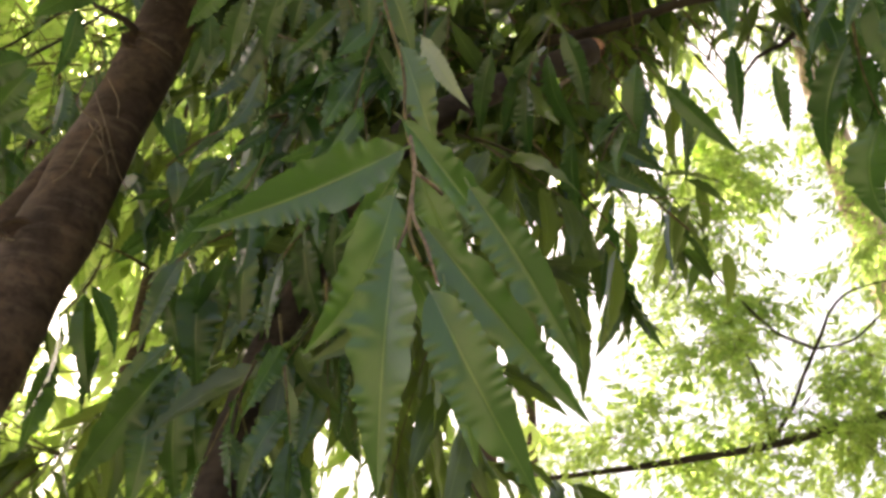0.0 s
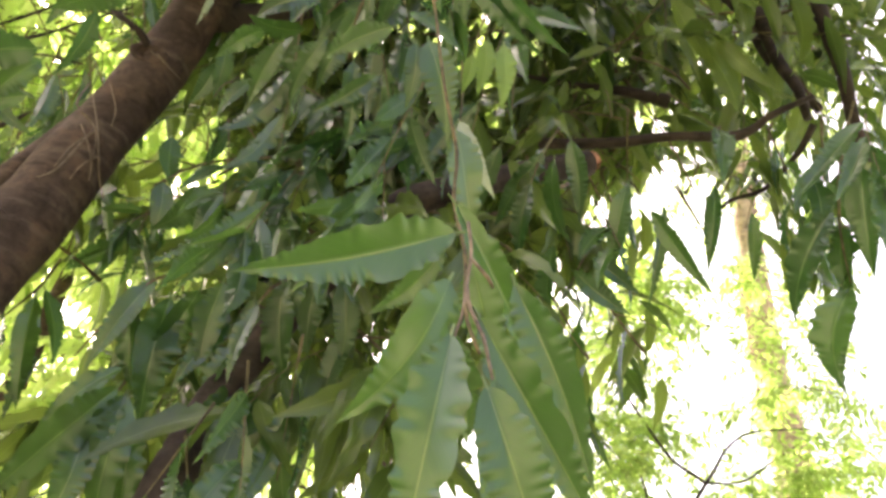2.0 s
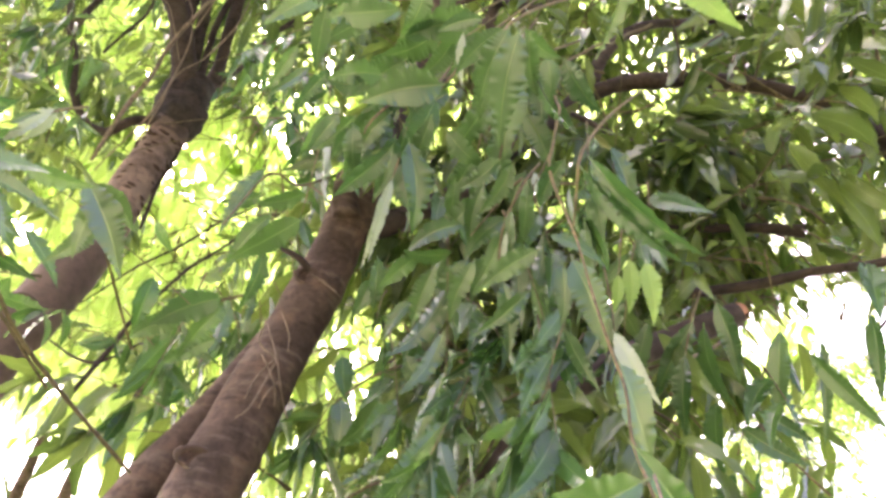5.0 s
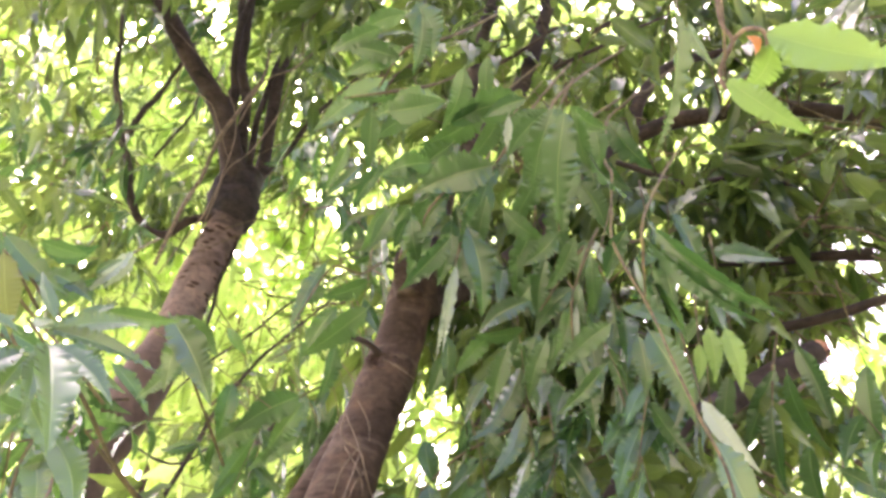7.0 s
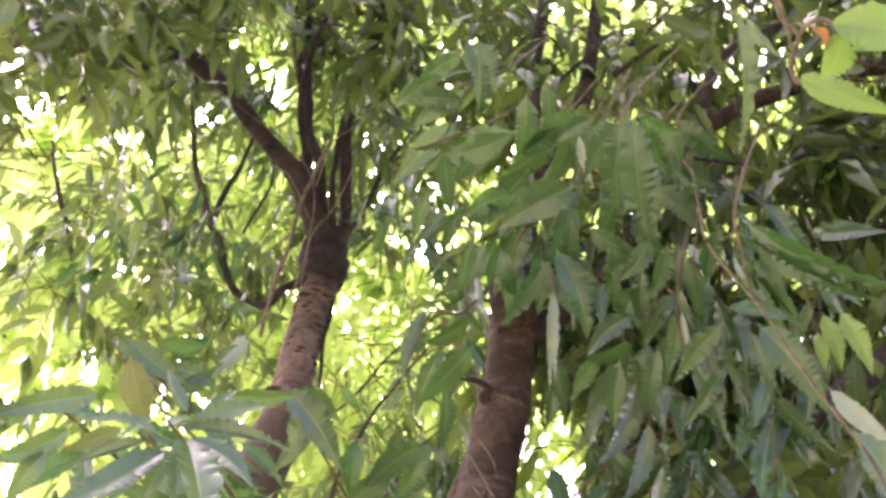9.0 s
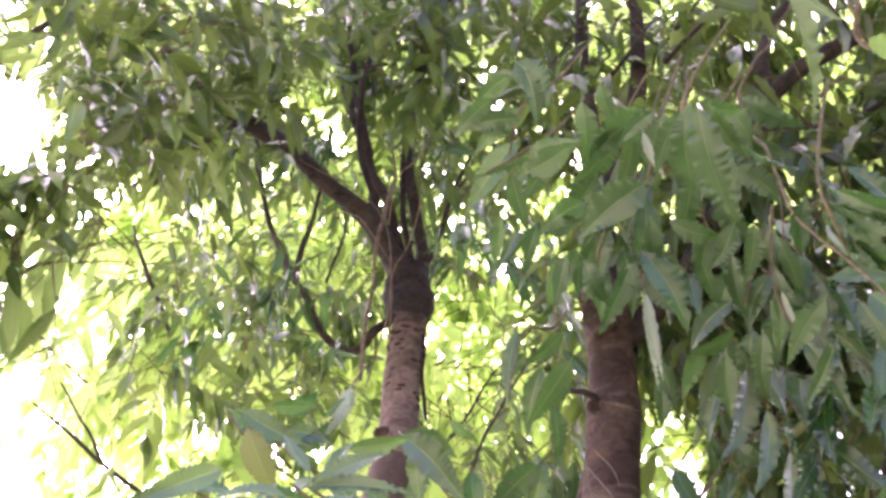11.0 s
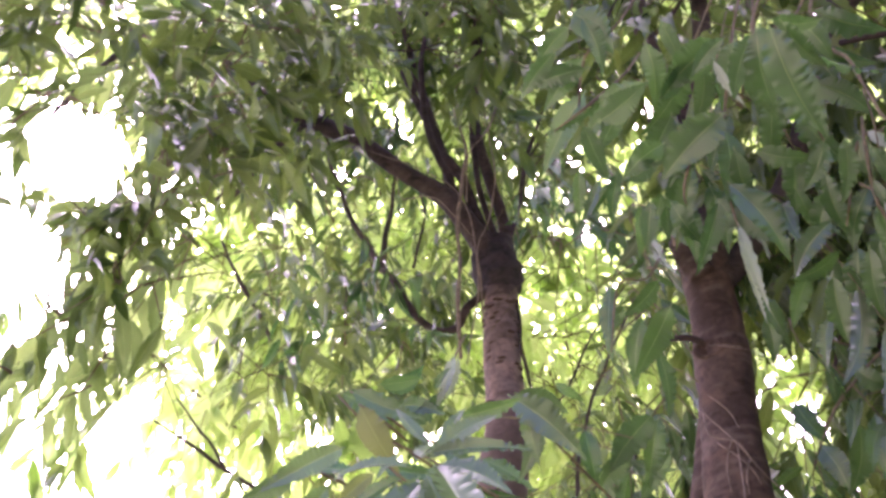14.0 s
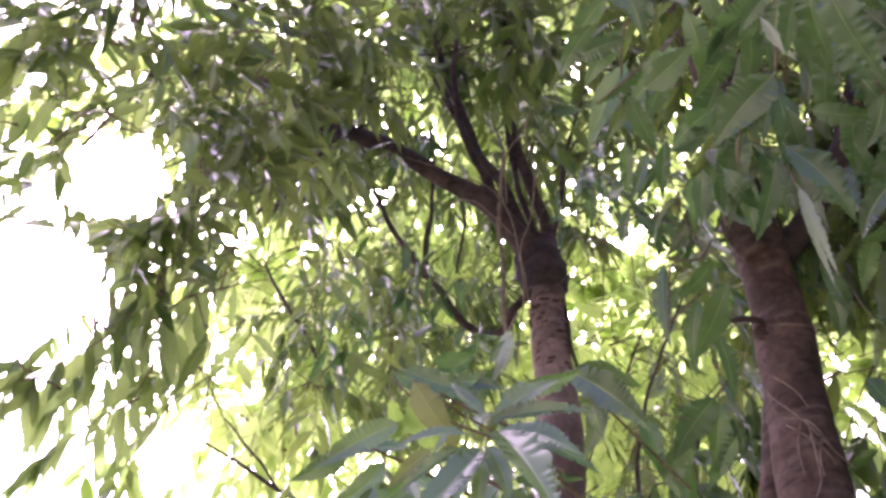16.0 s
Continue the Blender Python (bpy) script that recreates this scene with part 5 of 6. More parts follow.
leafy_twig(tree_a, [(-0.179, 0.700, 2.688), (-0.206, 0.616, 2.494), (-0.237, 0.592, 2.389), (-0.266, 0.598, 2.348)],
           [((-0.211, 0.567, 2.440), (-0.281, 0.543, 2.386), 1.9), ((-0.255, 0.590, 2.358), (-0.333, 0.557, 2.300), 1.8), ((-0.198, 0.582, 2.432), (-0.243, 0.592, 2.374), 1.6), ((-0.265, 0.601, 2.346), (-0.283, 0.640, 2.246), 1.7),
            ((-0.256, 0.632, 2.322), (-0.213, 0.663, 2.279), 1.6), ((-0.359, 0.591, 2.315), (-0.348, 0.615, 2.240), 1.5), ((-0.374, 0.578, 2.318), (-0.408, 0.585, 2.265), 1.5), ((-0.322, 0.626, 2.301), (-0.352, 0.640, 2.243), 1.0),
            ((-0.307, 0.632, 2.287), (-0.292, 0.668, 2.212), 2.0), ((-0.331, 0.620, 2.359), (-0.372, 0.630, 2.301), 1.4), ((-0.282, 0.639, 2.320), (-0.314, 0.656, 2.261), 1.4), ((-0.246, 0.585, 2.443), (-0.297, 0.602, 2.387), 1.4)])
leafy_twig(tree_a, [(-0.120, 0.734, 2.610), (-0.156, 0.629, 2.431), (-0.177, 0.627, 2.362), (-0.196, 0.657, 2.289)],
           [((-0.164, 0.575, 2.407), (-0.205, 0.604, 2.308), 1.9), ((-0.171, 0.609, 2.366), (-0.180, 0.644, 2.277), 1.8), ((-0.139, 0.631, 2.433), (-0.145, 0.660, 2.381), 1.8), ((-0.200, 0.671, 2.303), (-0.249, 0.667, 2.262), 1.6),
            ((-0.224, 0.699, 2.266), (-0.277, 0.700, 2.214), 1.4), ((-0.231, 0.685, 2.294), (-0.242, 0.710, 2.233), 1.4)])
leafy_twig(tree_a, [(-0.134, 0.853, 2.436), (-0.162, 0.741, 2.328), (-0.178, 0.698, 2.296), (-0.239, 0.709, 2.220)],
           [((-0.175, 0.695, 2.300), (-0.191, 0.709, 2.251), 2.2), ((-0.202, 0.726, 2.259), (-0.254, 0.718, 2.203), 1.5), ((-0.265, 0.722, 2.209), (-0.308, 0.686, 2.183), 1.8), ((-0.307, 0.721, 2.208), (-0.346, 0.717, 2.157), 1.6),
            ((-0.253, 0.746, 2.217), (-0.278, 0.757, 2.140), 1.5), ((-0.221, 0.749, 2.226), (-0.244, 0.754, 2.160), 1.5), ((-0.331, 0.779, 2.190), (-0.363, 0.777, 2.137), 1.2)])
leafy_twig(tree_a, [(-0.234, 0.718, 2.741), (-0.286, 0.634, 2.544), (-0.332, 0.615, 2.444), (-0.371, 0.642, 2.356)],
           [((-0.286, 0.556, 2.533), (-0.327, 0.594, 2.461), 1.4), ((-0.274, 0.601, 2.495), (-0.353, 0.590, 2.429), 1.5), ((-0.322, 0.609, 2.452), (-0.386, 0.609, 2.377), 1.5), ((-0.319, 0.613, 2.424), (-0.351, 0.646, 2.347), 1.5), ((-0.339, 0.639, 2.397), (-0.400, 0.629, 2.327), 1.5),
            ((-0.337, 0.656, 2.357), (-0.366, 0.683, 2.278), 1.4), ((-0.371, 0.642, 2.356), (-0.399, 0.663, 2.282), 1.4), ((-0.389, 0.633, 2.383), (-0.442, 0.632, 2.331), 1.3), ((-0.303, 0.669, 2.358), (-0.333, 0.695, 2.280), 1.4), ((-0.269, 0.644, 2.415), (-0.328, 0.650, 2.365), 1.5),
            ((-0.254, 0.609, 2.470), (-0.270, 0.651, 2.409), 1.5), ((-0.265, 0.581, 2.582), (-0.282, 0.623, 2.528), 1.4)])
# low leaves on both sides of the brown trunk
leafy_twig(tree_a, [(-0.579, 0.899, 2.586), (-0.544, 0.771, 2.427), (-0.554, 0.715, 2.397), (-0.593, 0.707, 2.296)],
           [((-0.561, 0.708, 2.399), (-0.616, 0.720, 2.297), 1.1), ((-0.522, 0.765, 2.401), (-0.581, 0.733, 2.361), 1.4), ((-0.524, 0.776, 2.357), (-0.585, 0.746, 2.259), 1.6), ((-0.568, 0.731, 2.372), (-0.614, 0.709, 2.343), 1.5),
            ((-0.575, 0.772, 2.373), (-0.626, 0.777, 2.276), 1.2), ((-0.582, 0.797, 2.325), (-0.612, 0.822, 2.234), 1.1)])
leafy_twig(tree_a, [(-0.665, 0.912, 2.349), (-0.627, 0.802, 2.246), (-0.637, 0.761, 2.193)],
           [((-0.603, 0.767, 2.218), (-0.654, 0.727, 2.139), 1.8), ((-0.610, 0.788, 2.222), (-0.635, 0.779, 2.128), 1.3), ((-0.694, 0.693, 2.304), (-0.669, 0.727, 2.276), 1.4), ((-0.660, 0.772, 2.192), (-0.704, 0.744, 2.138), 1.5),
            ((-0.703, 0.740, 2.244), (-0.700, 0.759, 2.165), 1.5), ((-0.623, 0.809, 2.182), (-0.672, 0.782, 2.123), 1.4)])
leafy_twig(tree_a, [(-0.331, 1.042, 2.304), (-0.382, 0.952, 2.225), (-0.430, 0.905, 2.168), (-0.469, 0.890, 2.119)],
           [((-0.463, 0.877, 2.186), (-0.438, 0.890, 2.124), 1.8), ((-0.383, 0.905, 2.199), (-0.352, 0.919, 2.158), 1.9), ((-0.413, 0.908, 2.134), (-0.451, 0.895, 2.059), 1.8), ((-0.392, 0.915, 2.138), (-0.415, 0.911, 2.060), 1.4),
            ((-0.468, 0.905, 2.137), (-0.463, 0.911, 2.065), 1.7), ((-0.409, 0.903, 2.225), (-0.425, 0.909, 2.166), 1.3), ((-0.460, 0.899, 2.341), (-0.483, 0.908, 2.278), 1.5), ((-0.446, 0.884, 2.367), (-0.439, 0.920, 2.292), 1.2),
            ((-0.396, 0.931, 2.106), (-0.412, 0.924, 2.036), 1.5)])
limb("bough", [(-0.518, 1.229, 2.657), (-0.507, 1.252, 2.585), (-0.493, 1.275, 2.489), (-0.478, 1.292, 2.416), (-0.455, 1.298, 2.316)], [0.002, 0.003, 0.0035, 0.004, 0.005], tree_a, BARK_DARK, "", 8, 0.03, 0.12, 71)
limb("bough", [(-0.477, 1.190, 2.473), (-0.511, 1.166, 2.396), (-0.530, 1.131, 2.339)], [0.003, 0.003, 0.002], tree_a, BARK_DARK, "", 6, 0.03, 0.12, 72)
limb("bough", [(-1.253, 1.095, 2.451), (-1.190, 1.105, 2.418), (-1.110, 1.118, 2.403), (-1.057, 1.133, 2.452), (-1.010, 1.133, 2.404)], [0.002, 0.003, 0.003, 0.0025, 0.002], tree_b, BARK_DARK, "", 6, 0.03, 0.12, 74)
limb("bough", [(-1.013, 1.127, 2.297), (-1.008, 1.149, 2.384), (-0.986, 1.181, 2.471), (-0.979, 1.207, 2.542)], [0.006, 0.0055, 0.005, 0.003], tree_b, BARK_DARK, "", 7, 0.03, 0.12, 75)
# the green before and under the long limb of the brown tree
leafy_twig(tree_a, [(-0.206, 0.810, 2.812), (-0.216, 0.713, 2.569), (-0.235, 0.699, 2.447), (-0.245, 0.712, 2.365)],
           [((-0.197, 0.650, 2.494), (-0.251, 0.678, 2.419), 1.5), ((-0.181, 0.661, 2.490), (-0.210, 0.695, 2.390), 1.6), ((-0.166, 0.677, 2.480), (-0.173, 0.725, 2.399), 1.5), ((-0.220, 0.677, 2.429), (-0.264, 0.702, 2.340), 1.4),
            ((-0.212, 0.703, 2.410), (-0.216, 0.743, 2.315), 1.4), ((-0.181, 0.700, 2.419), (-0.158, 0.748, 2.354), 1.5), ((-0.245, 0.712, 2.365), (-0.282, 0.737, 2.298), 1.4), ((-0.157, 0.698, 2.465), (-0.123, 0.733, 2.402), 1.4), ((-0.131, 0.694, 2.511), (-0.092, 0.738, 2.442), 1.4)])
CURTAIN = [((-0.880, 1.085, 2.510), 0.14, 0.1), ((-0.907, 0.984, 2.417), 0.14, 0.1), ((-0.873, 1.034, 2.391), 0.12, 0.1), ((-0.927, 0.927, 2.365), 0.12, 0.1), ((-0.759, 1.019, 2.678), 0.16, 0.1), ((-0.715, 1.002, 2.724), 0.14, 0.1),
           ((-0.817, 1.078, 2.391), 0.14, 0.1), ((-0.782, 1.070, 2.526), 0.1, 0.09), ((-0.948, 0.866, 2.313), 0.12, 0.1)]
for k, (start, length, leaf) in enumerate(CURTAIN):
    hanging_twig(tree_a, 260 + k, start, (0.5 * math.sin(k * 2.4), 0.5 * math.cos(k * 1.9), -0.3), length, leaf, 0.03, 2.0, 0.8, wide=0.0018)
CURTAIN = [((-0.824, 0.955, 3.098), 0.16, 0.11), ((-0.808, 0.978, 2.956), 0.16, 0.11), ((-0.918, 0.973, 3.165), 0.14, 0.11), ((-0.708, 0.924, 2.778), 0.16, 0.11), ((-0.620, 0.896, 2.710), 0.16, 0.11), ((-0.623, 0.883, 2.855), 0.16, 0.11),
           ((-0.637, 0.921, 2.605), 0.14, 0.1), ((-0.855, 1.034, 2.883), 0.12, 0.1), ((-0.837, 0.960, 3.343), 0.16, 0.11), ((-0.738, 0.955, 3.267), 0.16, 0.11), ((-0.982, 0.970, 3.059), 0.12, 0.1)]
for k, (start, length, leaf) in enumerate(CURTAIN):
    hanging_twig(tree_a, 320 + k, start, (0.5 * math.sin(k * 2.4), 0.5 * math.cos(k * 1.9), -0.4), length, leaf, 0.03, 2.2, 1.0, wide=0.0018)
CURTAIN = [((-0.699, 1.000, 2.604), 0.16, 0.1), ((-0.766, 1.006, 2.551), 0.16, 0.1), ((-0.784, 1.058, 2.479), 0.14, 0.1), ((-0.889, 1.084, 2.535), 0.14, 0.1), ((-0.847, 1.073, 2.403), 0.14, 0.1), ((-0.918, 1.112, 2.651), 0.14, 0.1),
           ((-0.469, 1.036, 2.374), 0.14, 0.1), ((-0.548, 1.059, 2.291), 0.12, 0.1), ((-0.575, 1.087, 2.227), 0.14, 0.1), ((-0.554, 1.020, 2.142), 0.12, 0.1), ((-0.943, 1.119, 2.439), 0.12, 0.1), ((-0.725, 1.075, 2.588), 0.14, 0.1)]
for k, (start, length, leaf) in enumerate(CURTAIN):
    hanging_twig(tree_a, 350 + k, start, (0.5 * math.sin(k * 2.4), 0.5 * math.cos(k * 1.9), -0.4), length, leaf, 0.028, 2.4, 1.0, wide=0.0018)
CURTAIN = [((-1.224, 0.672, 3.121), 0.16, 0.1), ((-1.256, 0.755, 3.053), 0.14, 0.1), ((-1.212, 0.797, 3.136), 0.14, 0.1), ((-1.381, 0.681, 3.123), 0.16, 0.1), ((-1.380, 0.597, 3.161), 0.16, 0.1), ((-1.421, 0.754, 3.049), 0.14, 0.1), ((-1.308, 0.834, 2.960), 0.12, 0.1),
           ((-1.484, 0.593, 3.065), 0.16, 0.1), ((-1.205, 0.855, 3.038), 0.12, 0.1), ((-1.030, 1.046, 3.195), 0.14, 0.11), ((-0.934, 1.053, 3.114), 0.14, 0.11), ((-0.861, 1.064, 3.013), 0.14, 0.11), ((-1.080, 1.088, 3.132), 0.12, 0.11), ((-0.762, 0.978, 2.996), 0.14, 0.11), ((-1.291, 0.767, 3.691), 0.16, 0.11), ((-1.225, 0.848, 3.697), 0.16, 0.11), ((-1.347, 0.858, 3.618), 0.14, 0.11)]
for k, (start, length, leaf) in enumerate(CURTAIN):
    hanging_twig(tree_b, 380 + k, start, (0.5 * math.sin(k * 2.4), 0.5 * math.cos(k * 1.9), -0.4), length, leaf, 0.026, 2.4, 0.9, wide=0.0016)
CURTAIN = [((-0.714, 0.872, 2.522), 0.2, 0.11), ((-0.697, 0.885, 2.44), 0.2, 0.11), ((-0.623, 0.9, 2.446), 0.16, 0.1), ((-0.843, 0.92, 2.531), 0.2, 0.11), ((-0.725, 0.86, 2.358), 0.2, 0.11), ((-0.926, 0.991, 2.869), 0.2, 0.11), ((-0.832, 0.964, 2.952), 0.2, 0.11),
           ((-0.73, 0.924, 2.765), 0.18, 0.11), ((-0.438, 0.917, 2.331), 0.16, 0.11), ((-0.421, 0.914, 2.257), 0.18, 0.12), ((-0.472, 0.93, 2.216), 0.16, 0.11), ((-0.327, 0.867, 2.283), 0.18, 0.12)]
CURTAIN += [((-0.523, 0.725, 2.779), 0.2, 0.11), ((-0.538, 0.758, 2.687), 0.2, 0.11), ((-0.538, 0.788, 2.599), 0.2, 0.11), ((-0.647, 0.814, 2.66), 0.2, 0.11), ((-0.446, 0.743, 2.606), 0.2, 0.11), ((-0.622, 0.813, 2.534), 0.2, 0.11), ((-0.609, 0.838, 2.444), 0.2, 0.11)]
for k, (start, length, leaf) in enumerate(CURTAIN):
    hanging_twig(tree_a, 450 + k, start, (0.5 * math.sin(k * 2.4), 0.5 * math.cos(k * 1.9), -0.4), length, leaf, 0.028, 2.4, 1.0, wide=0.0018)
# drooping leaves before the leaning stem
CURTAIN = [((-0.228, 0.865, 1.918), 0.12, 0.12), ((-0.275, 0.863, 1.882), 0.12, 0.13), ((-0.300, 0.872, 1.838), 0.12, 0.13), ((-0.328, 0.892, 1.811), 0.1, 0.12), ((-0.292, 0.929, 1.825), 0.12, 0.12)]
for k, (start, length, leaf) in enumerate(CURTAIN):
    hanging_twig(tree_c, 290 + k, start, (0.3 * math.sin(k * 2.4), 0.3 * math.cos(k * 1.9), -0.8), length, leaf, 0.036, 2.6, 1.2, wide=0.0016)
# sprays of the spotted tree against the sky, backlight put into their leaf colour
SPRAY_LEAF = leaf_material("backlight_tinted_leaf", (0.03, 0.062, 0.022), (0.065, 0.115, 0.04), (0.16, 0.25, 0.06), (0.34, 0.46, 0.13), 0.24, True, 0.6)
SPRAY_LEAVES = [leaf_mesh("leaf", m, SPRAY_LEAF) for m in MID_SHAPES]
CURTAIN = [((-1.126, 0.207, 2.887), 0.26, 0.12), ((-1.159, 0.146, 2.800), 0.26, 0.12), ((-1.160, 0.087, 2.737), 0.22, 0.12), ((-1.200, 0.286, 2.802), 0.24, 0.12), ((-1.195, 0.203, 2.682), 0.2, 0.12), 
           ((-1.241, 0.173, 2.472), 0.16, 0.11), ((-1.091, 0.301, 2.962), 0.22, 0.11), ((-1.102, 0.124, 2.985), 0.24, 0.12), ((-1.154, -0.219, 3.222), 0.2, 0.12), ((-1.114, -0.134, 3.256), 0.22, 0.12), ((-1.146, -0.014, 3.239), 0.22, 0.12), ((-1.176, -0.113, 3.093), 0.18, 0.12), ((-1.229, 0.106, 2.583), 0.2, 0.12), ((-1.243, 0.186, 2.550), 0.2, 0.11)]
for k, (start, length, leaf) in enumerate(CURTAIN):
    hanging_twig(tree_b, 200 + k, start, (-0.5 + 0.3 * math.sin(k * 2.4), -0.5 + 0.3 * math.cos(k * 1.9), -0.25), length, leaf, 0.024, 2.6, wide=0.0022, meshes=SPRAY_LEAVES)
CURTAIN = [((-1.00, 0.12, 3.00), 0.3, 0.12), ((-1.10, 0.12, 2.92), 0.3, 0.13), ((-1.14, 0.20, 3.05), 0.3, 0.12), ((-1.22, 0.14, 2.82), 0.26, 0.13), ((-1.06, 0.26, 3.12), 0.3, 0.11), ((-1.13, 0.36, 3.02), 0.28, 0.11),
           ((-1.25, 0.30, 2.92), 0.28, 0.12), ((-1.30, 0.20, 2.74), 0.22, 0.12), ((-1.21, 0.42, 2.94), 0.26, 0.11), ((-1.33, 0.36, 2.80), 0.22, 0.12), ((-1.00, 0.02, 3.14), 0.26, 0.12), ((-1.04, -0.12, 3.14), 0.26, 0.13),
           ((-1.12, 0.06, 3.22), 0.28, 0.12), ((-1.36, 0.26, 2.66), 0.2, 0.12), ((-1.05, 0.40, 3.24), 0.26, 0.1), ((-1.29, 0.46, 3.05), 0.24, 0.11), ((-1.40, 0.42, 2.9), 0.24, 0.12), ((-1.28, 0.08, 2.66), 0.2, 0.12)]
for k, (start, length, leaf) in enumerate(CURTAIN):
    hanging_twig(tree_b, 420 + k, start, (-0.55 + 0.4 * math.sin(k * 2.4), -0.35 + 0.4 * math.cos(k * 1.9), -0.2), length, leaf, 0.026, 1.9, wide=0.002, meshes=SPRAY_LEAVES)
# leaves hanging low from the leaning bough
leafy_twig(tree_c, [(-0.262, 0.995, 2.158), (-0.272, 0.938, 2.051), (-0.291, 0.903, 1.993), (-0.302, 0.897, 1.954)],
           [((-0.241, 0.913, 2.032), (-0.248, 0.936, 1.930), 1.3), ((-0.256, 0.906, 2.014), (-0.293, 0.924, 1.913), 1.2), ((-0.280, 0.905, 2.000), (-0.262, 0.937, 1.891), 1.2), ((-0.224, 0.943, 2.035), (-0.214, 0.971, 1.933), 1.2),
            ((-0.296, 0.893, 1.965), (-0.317, 0.905, 1.878), 1.2), ((-0.215, 0.974, 1.992), (-0.239, 0.985, 1.885), 1.1), ((-0.323, 0.900, 2.069), (-0.370, 0.895, 2.000), 1.0), ((-0.294, 0.911, 2.075), (-0.336, 0.903, 2.018), 1.1)])
leafy_twig(tree_c, [(0.015, 1.009, 2.370), (-0.007, 0.928, 2.236), (-0.020, 0.920, 2.168)],
           [((-0.006, 0.914, 2.222), (-0.050, 0.953, 2.123), 1.0), ((0.007, 0.920, 2.217), (0.008, 0.968, 2.112), 1.0), ((-0.019, 0.916, 2.173), (-0.031, 0.963, 2.079), 0.9), ((-0.059, 0.906, 2.222), (-0.082, 0.944, 2.127), 1.0), ((0.026, 0.940, 2.270), (0.041, 0.986, 2.173), 1.0)])
leafy_twig(tree_c, [(-0.344, 0.965, 2.075), (-0.388, 0.921, 2.026), (-0.423, 0.895, 1.989), (-0.461, 0.900, 1.937), (-0.480, 0.898, 1.888)],
           [((-0.423, 0.895, 1.989), (-0.470, 0.886, 1.875), 1.1), ((-0.434, 0.918, 1.889), (-0.488, 0.877, 1.803), 0.9), ((-0.408, 0.913, 1.977), (-0.381, 0.929, 1.827), 1.3), ((-0.380, 0.919, 1.994), (-0.411, 0.930, 1.867), 1.3),
            ((-0.357, 0.923, 2.009), (-0.362, 0.945, 1.899), 1.4), ((-0.348, 0.951, 1.972), (-0.386, 0.939, 1.883), 1.3), ((-0.440, 0.902, 1.958), (-0.421, 0.925, 1.865), 1.0)])
leafy_twig(tree_c, [(-0.451, 0.970, 1.943), (-0.439, 0.942, 1.887), (-0.435, 0.928, 1.867)],
           [((-0.431, 0.918, 1.866), (-0.463, 0.864, 1.703), 1.1), ((-0.424, 0.925, 1.862), (-0.434, 0.903, 1.733), 0.8), ((-0.421, 0.927, 1.860), (-0.390, 0.915, 1.706), 1.1), ((-0.450, 0.918, 1.837), (-0.446, 0.903, 1.703), 1.2),
            ((-0.416, 0.953, 1.837), (-0.375, 0.956, 1.717), 1.0)])
leafy_twig(tree_c, [(-0.319, 1.003, 2.015), (-0.314, 0.978, 1.955), (-0.319, 0.974, 1.911), (-0.304, 0.986, 1.874)],
           [((-0.323, 0.951, 1.949), (-0.366, 0.933, 1.867), 1.2), ((-0.320, 0.963, 1.906), (-0.338, 0.947, 1.778), 1.1), ((-0.304, 0.976, 1.897), (-0.299, 0.970, 1.767), 1.2), ((-0.248, 0.993, 1.910), (-0.284, 0.982, 1.820), 1.0),
            ((-0.292, 0.985, 1.887), (-0.295, 0.992, 1.811), 1.2), ((-0.273, 1.017, 1.859), (-0.238, 1.029, 1.767), 1.0), ((-0.331, 0.960, 2.014), (-0.327, 0.985, 1.930), 1.3)])
leafy_twig(tree_c, [(-0.639, 1.019, 2.088), (-0.629, 0.993, 2.029), (-0.631, 0.959, 1.962)],
           [((-0.597, 0.962, 2.005), (-0.557, 0.999, 1.921), 1.1), ((-0.605, 0.962, 1.994), (-0.586, 0.978, 1.858), 1.0), ((-0.631, 0.959, 1.962), (-0.595, 0.964, 1.806), 1.1), ((-0.646, 0.973, 1.909), (-0.620, 0.973, 1.796), 1.2), ((-0.597, 1.002, 1.935), (-0.605, 0.993, 1.851), 0.9)])
leafy_twig(tree_c, [(0.100, 1.214, 2.370), (0.056, 1.133, 2.229), (0.031, 1.126, 2.151)],
           [((0.056, 1.119, 2.126), (0.043, 1.139, 1.914), 0.75), ((0.023, 1.121, 2.121), (-0.014, 1.141, 1.977), 1.1), ((0.064, 1.094, 2.198), (0.142, 1.115, 2.165), 1.0), ((0.041, 1.105, 2.181), (0.125, 1.117, 2.128), 1.2),
            ((0.108, 1.068, 2.309), (0.085, 1.103, 2.185), 1.1), ((0.143, 1.089, 2.282), (0.218, 1.110, 2.160), 0.8), ((0.011, 1.109, 2.225), (-0.001, 1.144, 2.120), 1.2), ((0.043, 1.137, 2.077), (0.024, 1.162, 1.985), 1.0)])
leafy_twig(tree_c, [(0.413, 1.018, 2.440), (0.363, 0.976, 2.282), (0.355, 0.990, 2.191), (0.365, 1.012, 2.125)],
           [((0.344, 0.979, 2.208), (0.288, 1.029, 2.078), 1.0), ((0.333, 0.992, 2.275), (0.335, 1.005, 2.180), 1.3), ((0.355, 0.990, 2.191), (0.361, 1.022, 2.094), 1.3), ((0.365, 1.015, 2.120), (0.322, 1.044, 1.999), 1.5),
            ((0.386, 0.973, 2.276), (0.387, 1.017, 2.142), 1.3), ((0.295, 1.151, 2.337), (0.321, 1.183, 2.239), 0.8), ((0.250, 1.171, 2.403), (0.231, 1.215, 2.271), 0.8), ((0.345, 1.132, 2.345), (0.327, 1.186, 2.250), 0.6),
            ((0.176, 1.199, 2.382), (0.173, 1.254, 2.224), 0.6)])

